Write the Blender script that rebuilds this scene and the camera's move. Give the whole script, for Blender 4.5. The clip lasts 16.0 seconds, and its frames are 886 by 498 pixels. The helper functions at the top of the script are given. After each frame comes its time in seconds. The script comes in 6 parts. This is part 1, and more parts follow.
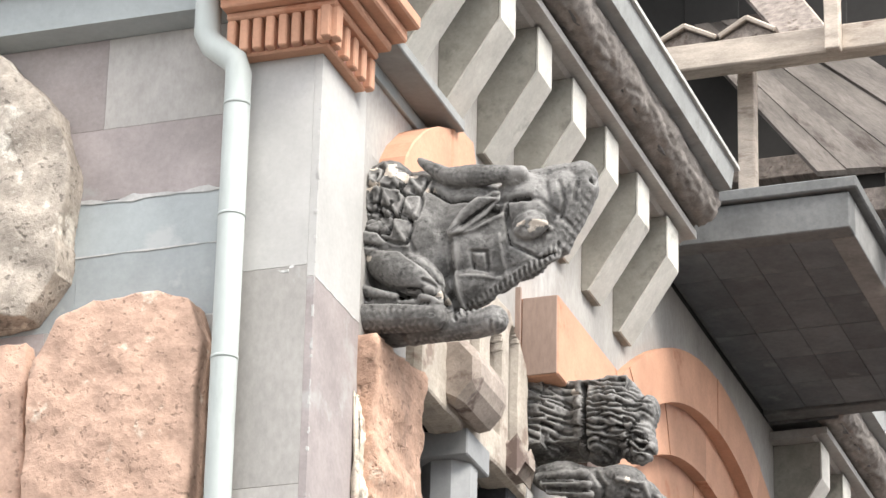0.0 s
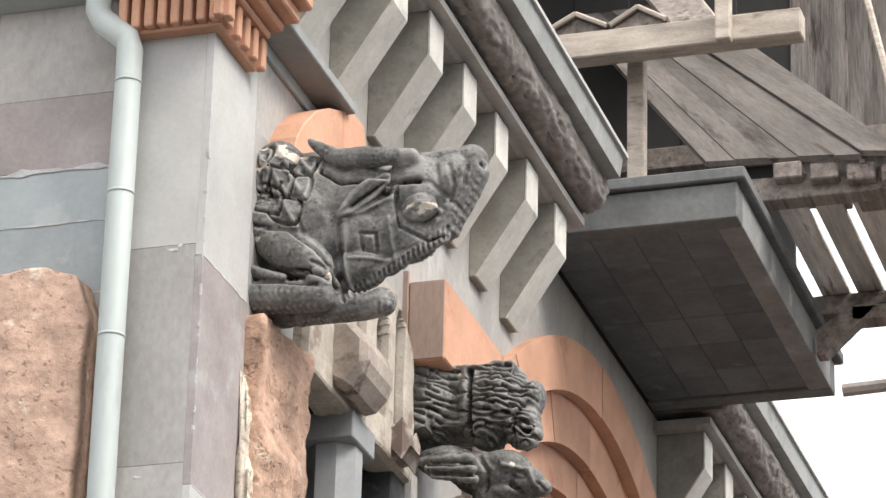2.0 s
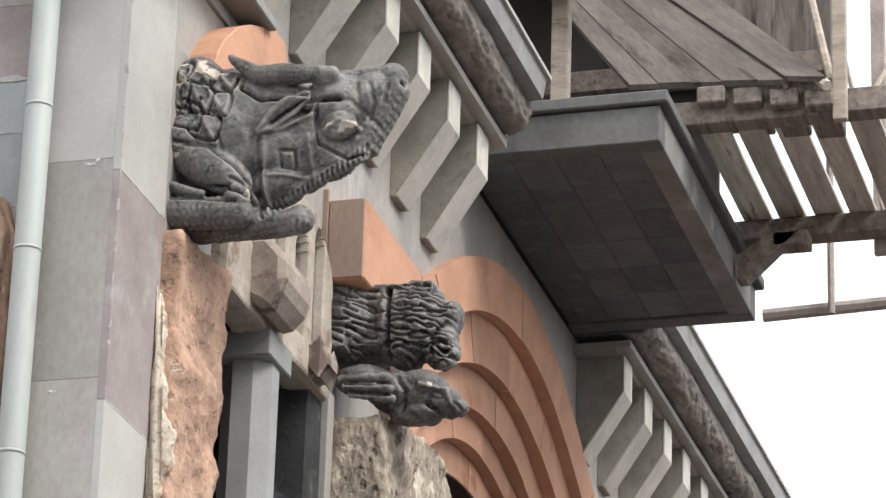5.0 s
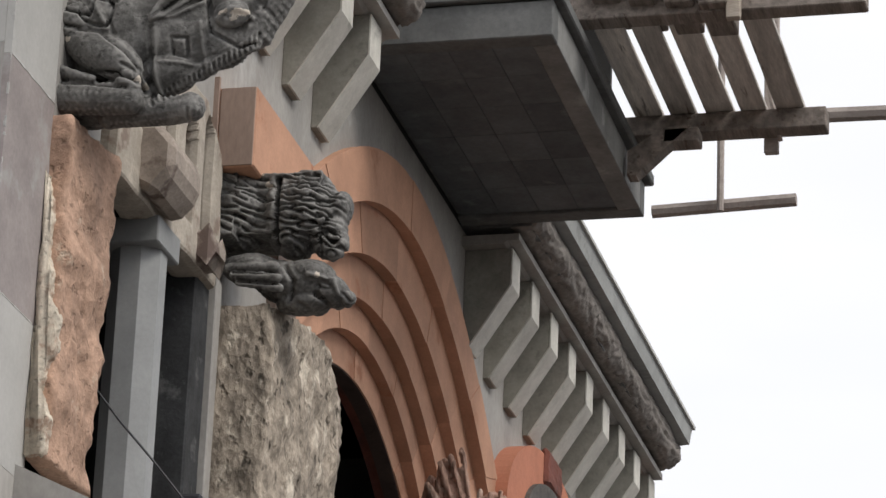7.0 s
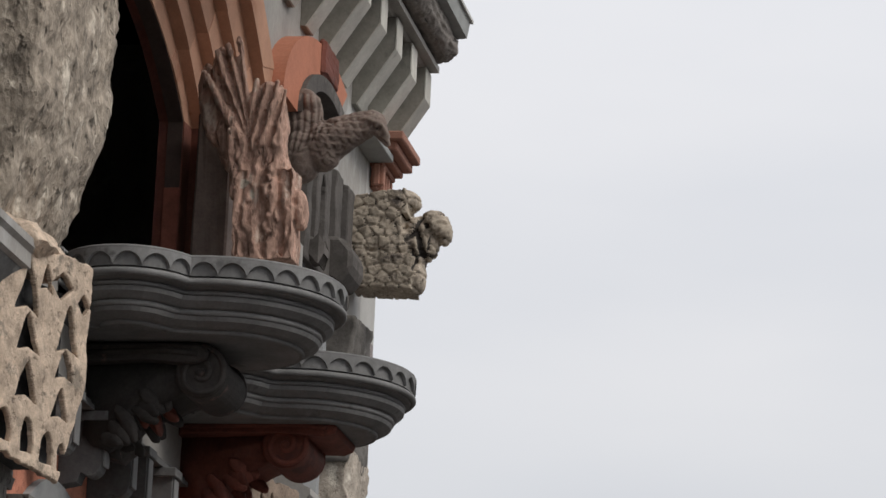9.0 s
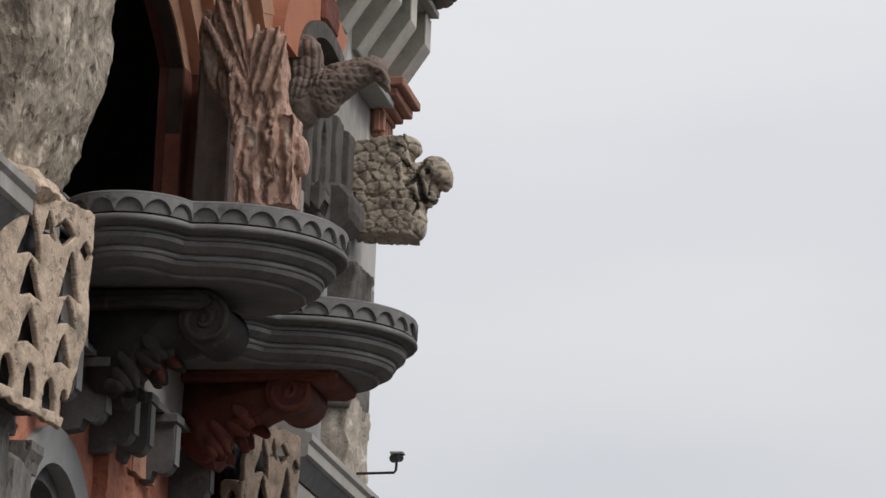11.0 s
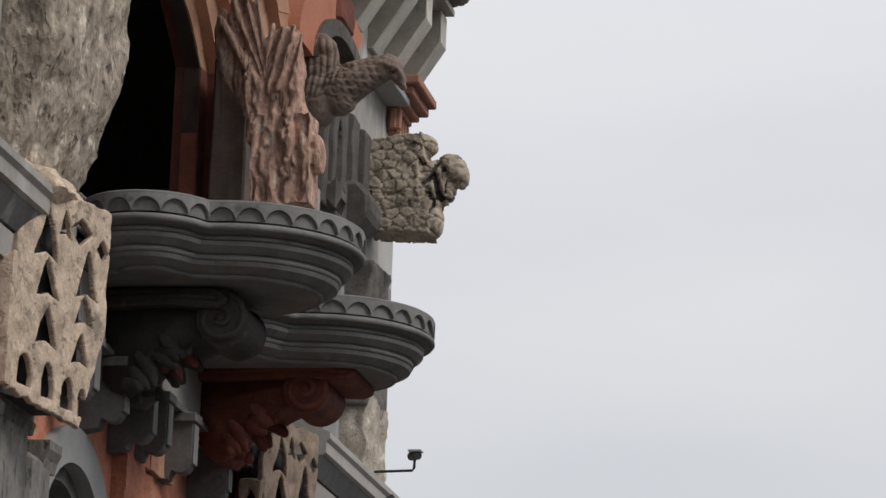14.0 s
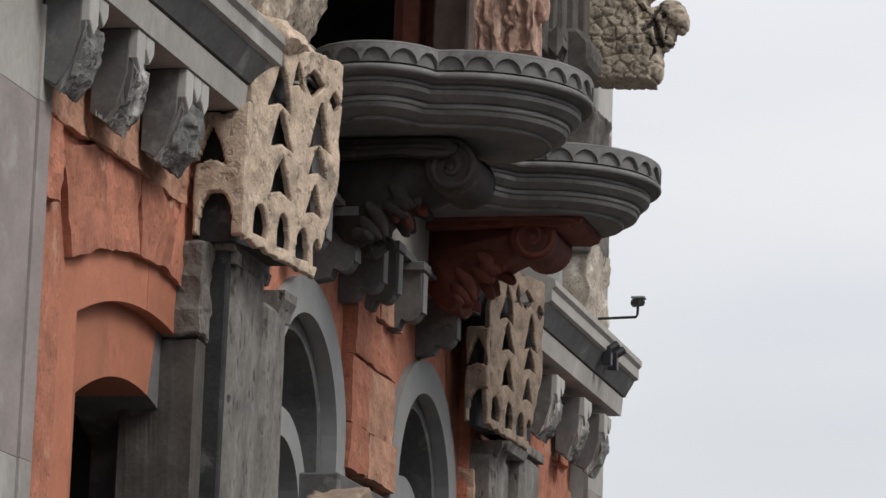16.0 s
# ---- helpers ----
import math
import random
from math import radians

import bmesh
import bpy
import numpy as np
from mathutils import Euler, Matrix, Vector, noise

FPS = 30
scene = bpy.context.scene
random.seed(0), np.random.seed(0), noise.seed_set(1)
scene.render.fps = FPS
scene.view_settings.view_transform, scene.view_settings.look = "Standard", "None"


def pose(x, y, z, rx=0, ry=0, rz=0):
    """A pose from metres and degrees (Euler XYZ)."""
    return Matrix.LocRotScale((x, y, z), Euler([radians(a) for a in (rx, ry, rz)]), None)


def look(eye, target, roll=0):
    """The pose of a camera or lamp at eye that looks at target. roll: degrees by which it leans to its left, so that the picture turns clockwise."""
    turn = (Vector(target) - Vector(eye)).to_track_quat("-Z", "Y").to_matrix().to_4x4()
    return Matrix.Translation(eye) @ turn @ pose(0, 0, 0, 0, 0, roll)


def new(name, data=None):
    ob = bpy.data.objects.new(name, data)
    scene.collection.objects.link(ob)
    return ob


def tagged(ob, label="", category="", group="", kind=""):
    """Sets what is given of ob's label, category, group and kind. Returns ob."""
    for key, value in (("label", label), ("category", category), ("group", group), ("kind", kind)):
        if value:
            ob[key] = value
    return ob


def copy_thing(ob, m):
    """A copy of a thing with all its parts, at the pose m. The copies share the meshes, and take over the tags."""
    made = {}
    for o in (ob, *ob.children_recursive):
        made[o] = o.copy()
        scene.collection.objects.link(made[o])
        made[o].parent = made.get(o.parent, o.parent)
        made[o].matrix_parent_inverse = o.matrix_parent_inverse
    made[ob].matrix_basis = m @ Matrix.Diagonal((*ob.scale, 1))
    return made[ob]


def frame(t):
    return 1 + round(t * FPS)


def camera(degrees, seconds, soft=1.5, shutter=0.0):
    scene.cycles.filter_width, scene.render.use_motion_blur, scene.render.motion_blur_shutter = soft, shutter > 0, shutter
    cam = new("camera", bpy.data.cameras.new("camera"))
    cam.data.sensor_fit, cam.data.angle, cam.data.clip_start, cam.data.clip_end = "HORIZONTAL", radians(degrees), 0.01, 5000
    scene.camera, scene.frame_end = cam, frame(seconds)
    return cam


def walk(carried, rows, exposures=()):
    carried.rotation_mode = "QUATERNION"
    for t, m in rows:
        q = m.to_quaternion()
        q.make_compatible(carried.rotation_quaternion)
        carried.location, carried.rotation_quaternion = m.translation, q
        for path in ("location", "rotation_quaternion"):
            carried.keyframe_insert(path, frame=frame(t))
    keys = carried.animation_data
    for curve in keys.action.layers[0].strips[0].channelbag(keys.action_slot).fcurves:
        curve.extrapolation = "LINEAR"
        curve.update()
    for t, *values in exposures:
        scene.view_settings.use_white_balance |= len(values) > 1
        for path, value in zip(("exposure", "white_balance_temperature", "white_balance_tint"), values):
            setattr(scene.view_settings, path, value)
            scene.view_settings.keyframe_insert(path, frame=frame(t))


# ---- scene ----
# Seen by a long lens from the ground beside a two-storey stone house; x is out of the east facade, y along it.
FOV = 13.868
ROWS = [
    (0, 4.756, -0.028, 1.630, -19.466, 23.925, 1.396),
    (0.5, 4.748, -0.028, 1.626, -18.202, 23.925, 1.378),
    (1, 4.722, -0.043, 1.609, -17.832, 23.932, 1.350),
    (1.5, 4.725, -0.025, 1.610, -17.659, 23.893, 1.449),
    (2, 4.728, -0.011, 1.597, -17.459, 23.850, 1.511),
    (2.5, 4.728, -0.006, 1.585, -17.075, 23.653, 1.485),
    (3, 4.732, -0.000, 1.585, -16.730, 23.258, 1.476),
    (3.5, 4.744, 0.009, 1.587, -16.606, 22.996, 1.389),
    (4, 4.760, 0.023, 1.589, -16.504, 22.780, 1.509),
    (4.2, 4.768, 0.027, 1.587, -16.458, 22.732, 1.658),
    (6.3, 4.764, 0.015, 1.604, -15.776, 22.494, 2.184),
    (6.5, 4.766, 0.011, 1.604, -15.493, 22.349, 2.215),
    (7, 4.774, 0.019, 1.607, -14.312, 20.967, 2.360),
    (7.5, 4.781, 0.022, 1.600, -12.746, 18.715, 2.278),
    (8, 4.787, 0.026, 1.613, -11.419, 16.876, 2.515),
    (8.5, 4.774, 0.023, 1.613, -10.720, 15.645, 2.499),
    (9, 4.772, 0.021, 1.614, -10.361, 14.676, 2.464),
    (9.2, 4.766, 0.011, 1.610, -10.338, 14.428, 2.373),
    (11.3, 4.762, 0.008, 1.603, -10.304, 13.822, 2.242),
    (11.5, 4.766, 0.014, 1.608, -10.345, 13.822, 2.062),
    (12, 4.772, 0.016, 1.605, -10.380, 13.812, 2.048),
    (12.5, 4.780, 0.018, 1.600, -10.354, 13.759, 2.156),
    (13, 4.778, 0.018, 1.596, -10.470, 13.861, 1.942),
    (13.5, 4.772, 0.006, 1.596, -10.516, 13.852, 1.928),
    (14, 4.766, 0.000, 1.596, -10.583, 13.806, 1.987),
    (14.5, 4.741, -0.008, 1.585, -10.724, 13.593, 1.966),
    (15, 4.708, -0.025, 1.577, -11.452, 12.667, 1.919),
    (15.5, 4.674, -0.046, 1.579, -13.134, 11.543, 2.108),
    (16, 4.635, -0.062, 1.585, -13.719, 11.301, 1.995),
]
EXPOSURES = [(0, 1.42), (0.5, 1.32), (1.5, 1.08), (2.5, 0.98), (4.2, 0.76), (6.5, 0.44), (7.0, 0.03), (7.5, -0.43), (8.0, -0.25), (8.5, -0.18), (9.0, -0.26), (11.3, -0.32), (14.5, -0.32), (15.5, -0.2), (16, -0.13)]

cam = camera(FOV, 16.0, soft=1.5)


def aim(x, y, z, yaw, pitch, roll):
    a, b = radians(yaw), radians(pitch)
    way = Vector((math.sin(a) * math.cos(b), math.cos(a) * math.cos(b), math.sin(b)))
    return look(Vector((x, y, z)), Vector((x, y, z)) + way * 10, roll)


walk(cam, [(t, aim(*r)) for t, *r in ROWS], exposures=EXPOSURES)

# ---- light ----
world = bpy.data.worlds.new("overcast_sky")
scene.world = world
world.use_nodes = True
wn, wl = world.node_tree.nodes, world.node_tree.links
wn.clear()
w_out = wn.new("ShaderNodeOutputWorld")
w_add = wn.new("ShaderNodeAddShader")
w_sky = wn.new("ShaderNodeTexSky")
w_sky.sky_type, w_sky.sun_disc = "NISHITA", False
SUN_EL, SUN_AZ = 46, 112
w_sky.sun_elevation, w_sky.sun_rotation = radians(SUN_EL), radians(SUN_AZ)
w_b1 = wn.new("ShaderNodeBackground")
w_b1.inputs["Strength"].default_value = 0.02
wl.new(w_sky.outputs[0], w_b1.inputs["Color"])
w_co = wn.new("ShaderNodeTexCoord")
w_map = wn.new("ShaderNodeMapping")
w_map.inputs["Scale"].default_value = (2.6, 2.6, 8.0)
wl.new(w_co.outputs["Generated"], w_map.inputs["Vector"])
w_no = wn.new("ShaderNodeTexNoise")
w_no.inputs["Scale"].default_value = 1.6
w_no.inputs["Detail"].default_value = 4.0
w_no.inputs["Roughness"].default_value = 0.45
wl.new(w_map.outputs[0], w_no.inputs["Vector"])
w_ramp = wn.new("ShaderNodeValToRGB")
w_ramp.color_ramp.elements[0].position, w_ramp.color_ramp.elements[0].color = 0.33, (0.87, 0.875, 0.905, 1)
w_ramp.color_ramp.elements[1].position, w_ramp.color_ramp.elements[1].color = 0.68, (1.0, 0.985, 0.99, 1)
wl.new(w_no.outputs["Fac"], w_ramp.inputs["Fac"])
w_b2 = wn.new("ShaderNodeBackground")
wl.new(w_ramp.outputs["Color"], w_b2.inputs["Color"])
w_sep = wn.new("ShaderNodeSeparateXYZ")
wl.new(w_co.outputs["Generated"], w_sep.inputs[0])
w_up = wn.new("ShaderNodeMapRange")
for k, v in enumerate((0.12, 0.32, 0.77, 0.98)):
    w_up.inputs[k + 1].default_value = v
wl.new(w_sep.outputs["Z"], w_up.inputs[0])
wl.new(w_up.outputs[0], w_b2.inputs["Strength"])
wl.new(w_b1.outputs[0], w_add.inputs[0])
wl.new(w_b2.outputs[0], w_add.inputs[1])
wl.new(w_add.outputs[0], w_out.inputs["Surface"])

sun = new("sun", bpy.data.lights.new("sun", "SUN"))
sun.data.energy, sun.data.angle, sun.data.color = 1.95, radians(25), (1.0, 0.96, 0.9)
sa, se = radians(SUN_AZ), radians(SUN_EL)
sun.matrix_world = look((20, 0, 30), (20 - math.sin(sa) * math.cos(se), -math.cos(sa) * math.cos(se), 30 - math.sin(se)))

# ---- materials ----
def material(name, base, var=0.25, scale=6.0, fine=60.0, rough=0.9, bump=0.25, metal=0.0, stain=None, stain_at=0.6,
             pits=0.0, pit_scale=30.0, stretch=(1, 1, 1), each=0.12, coarse_bump=0.0, worn=None, patch=None):
    """Procedural surface: broad tone, fine grain, pits, stains of a second colour, and a shift from piece to piece."""
    m = bpy.data.materials.new(name)
    m.use_nodes = True
    nt = m.node_tree
    n, l = nt.nodes, nt.links
    bs = n["Principled BSDF"]
    bs.inputs["Roughness"].default_value, bs.inputs["Metallic"].default_value = rough, metal
    bs.inputs["Specular IOR Level"].default_value = 0.3
    co = n.new("ShaderNodeTexCoord")
    mp = n.new("ShaderNodeMapping")
    mp.inputs["Scale"].default_value = stretch
    inf = n.new("ShaderNodeObjectInfo")
    sh = n.new("ShaderNodeVectorMath")
    sh.operation = "MULTIPLY_ADD"
    sh.inputs[1].default_value = (17.0, 31.0, 23.0)
    l.new(inf.outputs["Random"], sh.inputs[0])
    l.new(co.outputs["Object"], sh.inputs[2])
    l.new(sh.outputs[0], mp.inputs["Vector"])

    def tex(s, d=6.0, r=0.6):
        t = n.new("ShaderNodeTexNoise")
        t.inputs["Scale"].default_value, t.inputs["Detail"].default_value, t.inputs["Roughness"].default_value = s, d, r
        l.new(mp.outputs[0], t.inputs["Vector"])
        return t.outputs["Fac"]

    def mth(op, a, b):
        t = n.new("ShaderNodeMath")
        t.operation = op
        for i, v in enumerate((a, b)):
            if isinstance(v, (int, float)):
                t.inputs[i].default_value = v
            else:
                l.new(v, t.inputs[i])
        return t.outputs[0]

    def rng(v, a, b, c, d):
        t = n.new("ShaderNodeMapRange")
        for i, q in enumerate((a, b, c, d)):
            t.inputs[i + 1].default_value = q
        l.new(v, t.inputs[0])
        return t.outputs[0]

    broad, grain = tex(scale), tex(fine, 3.0, 0.7)
    tone = mth("MULTIPLY", rng(broad, 0.3, 0.7, 1 - var, 1 + var), rng(grain, 0.3, 0.7, 1 - var * 0.5, 1 + var * 0.5))
    tone = mth("MULTIPLY", tone, rng(inf.outputs["Random"], 0, 1, 1 - each, 1 + each))
    height = mth("ADD", mth("MULTIPLY", grain, 0.35), mth("MULTIPLY", broad, 0.5))
    if coarse_bump:
        vo = n.new("ShaderNodeTexVoronoi")
        vo.inputs["Scale"].default_value = scale * 2.2
        l.new(mp.outputs[0], vo.inputs["Vector"])
        height = mth("ADD", height, mth("MULTIPLY", vo.outputs["Distance"], coarse_bump))
    if pits:
        pt = rng(tex(pit_scale, 2.0, 0.5), 0.28, 0.40, 0.0, 1.0)
        tone = mth("MULTIPLY", tone, rng(pt, 0, 1, 1 - pits, 1))
        height = mth("ADD", height, mth("MULTIPLY", pt, 0.8 * pits))
    cm = n.new("ShaderNodeVectorMath")
    cm.operation = "SCALE"
    cm.inputs[0].default_value = base
    l.new(tone, cm.inputs["Scale"])
    col = cm.outputs[0]
    if stain:
        mx = n.new("ShaderNodeMix")
        mx.data_type = "RGBA"
        l.new(rng(tex(scale * 0.7, 8.0, 0.65), stain_at, stain_at + 0.08, 0, 1), mx.inputs["Factor"])
        l.new(col, mx.inputs[6])
        mx.inputs[7].default_value = (*stain, 1)
        col = mx.outputs[2]
    if patch:
        mp2 = n.new("ShaderNodeMix")
        mp2.data_type = "RGBA"
        l.new(rng(tex(scale * 0.9, 3.0, 0.7), 0.66, 0.70, 0, 1), mp2.inputs["Factor"])
        l.new(col, mp2.inputs[6])
        mp2.inputs[7].default_value = (*patch, 1)
        col = mp2.outputs[2]
    # convex edges turn paler: wear, plus highlights put into the colour
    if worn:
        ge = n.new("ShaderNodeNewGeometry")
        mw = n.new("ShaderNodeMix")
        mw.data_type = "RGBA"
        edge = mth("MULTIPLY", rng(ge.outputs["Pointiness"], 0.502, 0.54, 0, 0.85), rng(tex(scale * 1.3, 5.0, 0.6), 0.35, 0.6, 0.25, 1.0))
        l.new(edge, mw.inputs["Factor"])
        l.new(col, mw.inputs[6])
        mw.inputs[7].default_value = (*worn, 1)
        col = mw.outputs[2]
    l.new(col, bs.inputs["Base Color"])
    bp = n.new("ShaderNodeBump")
    bp.inputs["Strength"].default_value, bp.inputs["Distance"].default_value = bump, 0.02
    l.new(height, bp.inputs["Height"])
    l.new(bp.outputs[0], bs.inputs["Normal"])
    return m


GREY = material("grey_basalt_block", (0.365, 0.348, 0.325), 0.16, 2.5, 40, 0.8, 0.1, stain=(0.455, 0.445, 0.43), stain_at=0.57, stretch=(1, 1, 0.55))
GREY_PALE = material("pale_grey_basalt", (0.45, 0.44, 0.42), 0.10, 3, 40, 0.8, 0.08)
GREY_BLUE = material("blue_grey_basalt", (0.36, 0.39, 0.39), 0.10, 4, 40, 0.8, 0.08, stain=(0.45, 0.47, 0.46), stain_at=0.6)
MAUVE = material("mauve_tuff_block", (0.315, 0.278, 0.268), 0.16, 4, 50, 0.85, 0.14, stain=(0.38, 0.362, 0.35), stain_at=0.57)
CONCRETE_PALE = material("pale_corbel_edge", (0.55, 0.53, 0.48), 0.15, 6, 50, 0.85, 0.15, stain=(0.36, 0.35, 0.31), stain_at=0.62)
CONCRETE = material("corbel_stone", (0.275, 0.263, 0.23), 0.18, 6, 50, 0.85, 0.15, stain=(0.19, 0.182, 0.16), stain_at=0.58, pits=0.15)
DARKGREY = material("dark_grey_stone", (0.13, 0.13, 0.13), 0.25, 6, 50, 0.85, 0.2, stain=(0.225, 0.225, 0.22), stain_at=0.57)
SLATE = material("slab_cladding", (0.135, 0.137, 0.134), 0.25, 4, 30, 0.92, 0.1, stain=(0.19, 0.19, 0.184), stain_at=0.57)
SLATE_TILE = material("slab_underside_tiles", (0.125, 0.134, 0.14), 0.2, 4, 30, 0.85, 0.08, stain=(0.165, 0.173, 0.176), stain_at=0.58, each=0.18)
SLATE_LIT = material("slab_edge_lit", (0.235, 0.233, 0.226), 0.2, 4, 30, 0.9, 0.08, stain=(0.36, 0.355, 0.34), stain_at=0.57)
TERRA = material("orange_smooth_tuff", (0.51, 0.283, 0.187), 0.14, 4, 60, 0.85, 0.08, stain=(0.40, 0.185, 0.11), stain_at=0.60)
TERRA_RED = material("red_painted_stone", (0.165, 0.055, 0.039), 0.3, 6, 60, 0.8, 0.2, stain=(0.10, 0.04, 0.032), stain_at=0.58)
ORANGE_ROUGH = material("orange_rough_tuff", (0.53, 0.36, 0.272), 0.2, 11, 50, 0.95, 0.5, pits=0.38, pit_scale=34, coarse_bump=0.4, stain=(0.70, 0.60, 0.49), stain_at=0.62)
RED_ROUGH = material("red_rough_tuff", (0.46, 0.19, 0.125), 0.28, 6, 45, 0.95, 0.55, pits=0.25, pit_scale=34, coarse_bump=0.3,
                     stain=(0.50, 0.31, 0.22), stain_at=0.6)
CREAM = material("cream_stone", (0.40, 0.35, 0.295), 0.35, 8, 60, 0.95, 0.6, stain=(0.72, 0.67, 0.58), stain_at=0.57, pits=0.35)
BEIGE = material("carved_beige_stone", (0.57, 0.452, 0.35), 0.34, 12, 70, 0.95, 0.6, stain=(0.27, 0.225, 0.18), stain_at=0.57, pits=0.4, pit_scale=28)
GREYROCK = material("weathered_grey_tuff", (0.36, 0.305, 0.247), 0.45, 13, 60, 0.95, 0.9, pits=0.65, pit_scale=22, coarse_bump=0.6, stretch=(1, 1, 0.65), stain=(0.66, 0.585, 0.485), stain_at=0.57)
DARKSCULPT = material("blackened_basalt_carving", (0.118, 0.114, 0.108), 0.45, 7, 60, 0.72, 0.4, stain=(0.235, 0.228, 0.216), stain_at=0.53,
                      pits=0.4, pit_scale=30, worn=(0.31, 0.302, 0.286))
MOTTLED = material("mottled_pale_carving", (0.44, 0.375, 0.30), 0.35, 9, 60, 0.9, 0.5, stain=(0.11, 0.092, 0.08), stain_at=0.56, pits=0.4, pit_scale=22)
CUT_SHADE = material("shade_in_cuts", (0.06, 0.052, 0.046), 0.3, 9, 60, 0.95, 0.4)
CUT_SHADE_GREY = material("black_shade_in_cuts", (0.05, 0.048, 0.045), 0.3, 9, 60, 0.95, 0.4)
CHIPPED = material("pale_broken_stone", (0.52, 0.46, 0.39), 0.25, 14, 70, 0.95, 0.5, stain=(0.36, 0.31, 0.26), stain_at=0.58)
COLUMN = material("weathered_column_stone", (0.19, 0.181, 0.168), 0.4, 7, 60, 0.9, 0.5, pits=0.6, pit_scale=26, stain=(0.14, 0.13, 0.122), stain_at=0.6, stretch=(1, 1, 0.5))
CREAM_PALE = material("pale_tracery_stone", (0.36, 0.318, 0.268), 0.25, 7, 60, 0.9, 0.3, stain=(0.25, 0.195, 0.16), stain_at=0.57)
BROWN_PALE = material("faceted_drop_stone", (0.31, 0.262, 0.225), 0.3, 6, 60, 0.9, 0.3, stain=(0.15, 0.11, 0.095), stain_at=0.54)
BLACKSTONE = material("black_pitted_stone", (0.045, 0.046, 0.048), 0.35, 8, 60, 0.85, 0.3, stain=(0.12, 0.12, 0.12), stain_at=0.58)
TERRA_DULL = material("dull_red_terracotta", (0.33, 0.165, 0.12), 0.2, 5, 60, 0.85, 0.15)
JAMB = material("red_brown_jamb_tuff", (0.41, 0.268, 0.195), 0.32, 7, 50, 0.95, 0.8, pits=0.35, pit_scale=26, coarse_bump=0.5, stain=(0.62, 0.51, 0.40), stain_at=0.62)
MORTAR = material("pale_mortar", (0.56, 0.555, 0.535), 0.15, 12, 60, 0.95, 0.3)
ROCK_DARK = material("dark_grey_rough_stone", (0.17, 0.158, 0.145), 0.35, 6, 50, 0.95, 0.5, stain=(0.30, 0.28, 0.25), stain_at=0.58)
TERRA_LOW = material("warm_red_smooth_tuff", (0.46, 0.183, 0.112), 0.16, 4, 60, 0.85, 0.1, stain=(0.38, 0.14, 0.085), stain_at=0.6)
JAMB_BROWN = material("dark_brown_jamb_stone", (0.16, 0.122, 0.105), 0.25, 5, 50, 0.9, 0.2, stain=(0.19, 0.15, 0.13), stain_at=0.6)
JAMB_RED_SHADE = material("shaded_red_jamb_stone", (0.20, 0.078, 0.056), 0.25, 5, 50, 0.9, 0.2, stain=(0.08, 0.04, 0.033), stain_at=0.58)
REVEAL_RED_SHADE = material("shaded_red_reveal", (0.27, 0.098, 0.068), 0.25, 5, 50, 0.9, 0.15, stain=(0.12, 0.05, 0.04), stain_at=0.6)
REVEAL_SHADE = material("brown_reveal_shade", (0.075, 0.05, 0.042), 0.25, 5, 50, 0.9, 0.15)
# near-black base holds the deep shade under the balcony
CONSOLE = material("shaded_console_stone", (0.05, 0.045, 0.042), 0.3, 7, 60, 0.85, 0.3, stain=(0.17, 0.11, 0.09), stain_at=0.62)
PLASTER = material("cream_plaster_remains", (0.60, 0.53, 0.435), 0.28, 9, 60, 0.95, 0.7, stain=(0.40, 0.29, 0.22), stain_at=0.54, pits=0.3)
BEIGE_DARK = material("browned_beige_stone", (0.29, 0.222, 0.172), 0.35, 9, 70, 0.95, 0.5, stain=(0.16, 0.125, 0.10), stain_at=0.56, pits=0.3)
HEWN = material("hewn_bracket_stone", (0.19, 0.187, 0.18), 0.4, 7, 60, 0.9, 0.5, stain=(0.50, 0.49, 0.47), stain_at=0.53, stretch=(1, 1, 0.35), pits=0.3)
TRACERY_DARK = material("dark_brown_tracery_stone", (0.10, 0.09, 0.083), 0.3, 6, 50, 0.9, 0.25, stain=(0.16, 0.145, 0.135), stain_at=0.58)
TRIM = material("mid_grey_carved_trim", (0.20, 0.20, 0.20), 0.15, 5, 50, 0.85, 0.15)
RED_ROUGH2 = material("brownish_rough_tuff", (0.46, 0.255, 0.175), 0.3, 6, 45, 0.95, 0.55, pits=0.3, pit_scale=34, coarse_bump=0.3, stain=(0.36, 0.17, 0.115), stain_at=0.58)
TRIM_PALE = material("grey_post_stone", (0.29, 0.295, 0.295), 0.1, 5, 50, 0.85, 0.1)
BOWL = material("balcony_stone", (0.19, 0.188, 0.185), 0.2, 6, 50, 0.8, 0.15, stain=(0.11, 0.108, 0.105), stain_at=0.6)
WOOD_DARK = material("dark_weathered_boards", (0.165, 0.13, 0.108), 0.35, 2.5, 22, 0.9, 0.4, stain=(0.075, 0.058, 0.048), stain_at=0.58)
REDSTONE = material("reddish_carved_tuff", (0.49, 0.315, 0.245), 0.4, 14, 60, 0.95, 0.9, stain=(0.62, 0.50, 0.41), stain_at=0.57, pits=0.5, pit_scale=26, coarse_bump=0.6, stretch=(1, 1, 0.4))
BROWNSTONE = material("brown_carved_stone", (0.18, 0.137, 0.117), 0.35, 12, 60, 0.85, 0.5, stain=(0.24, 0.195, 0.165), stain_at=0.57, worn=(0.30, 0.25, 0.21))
BROWN_FACE = material("brown_sawn_tuff", (0.30, 0.22, 0.18), 0.2, 5, 60, 0.85, 0.12, stretch=(1, 1, 0.3))
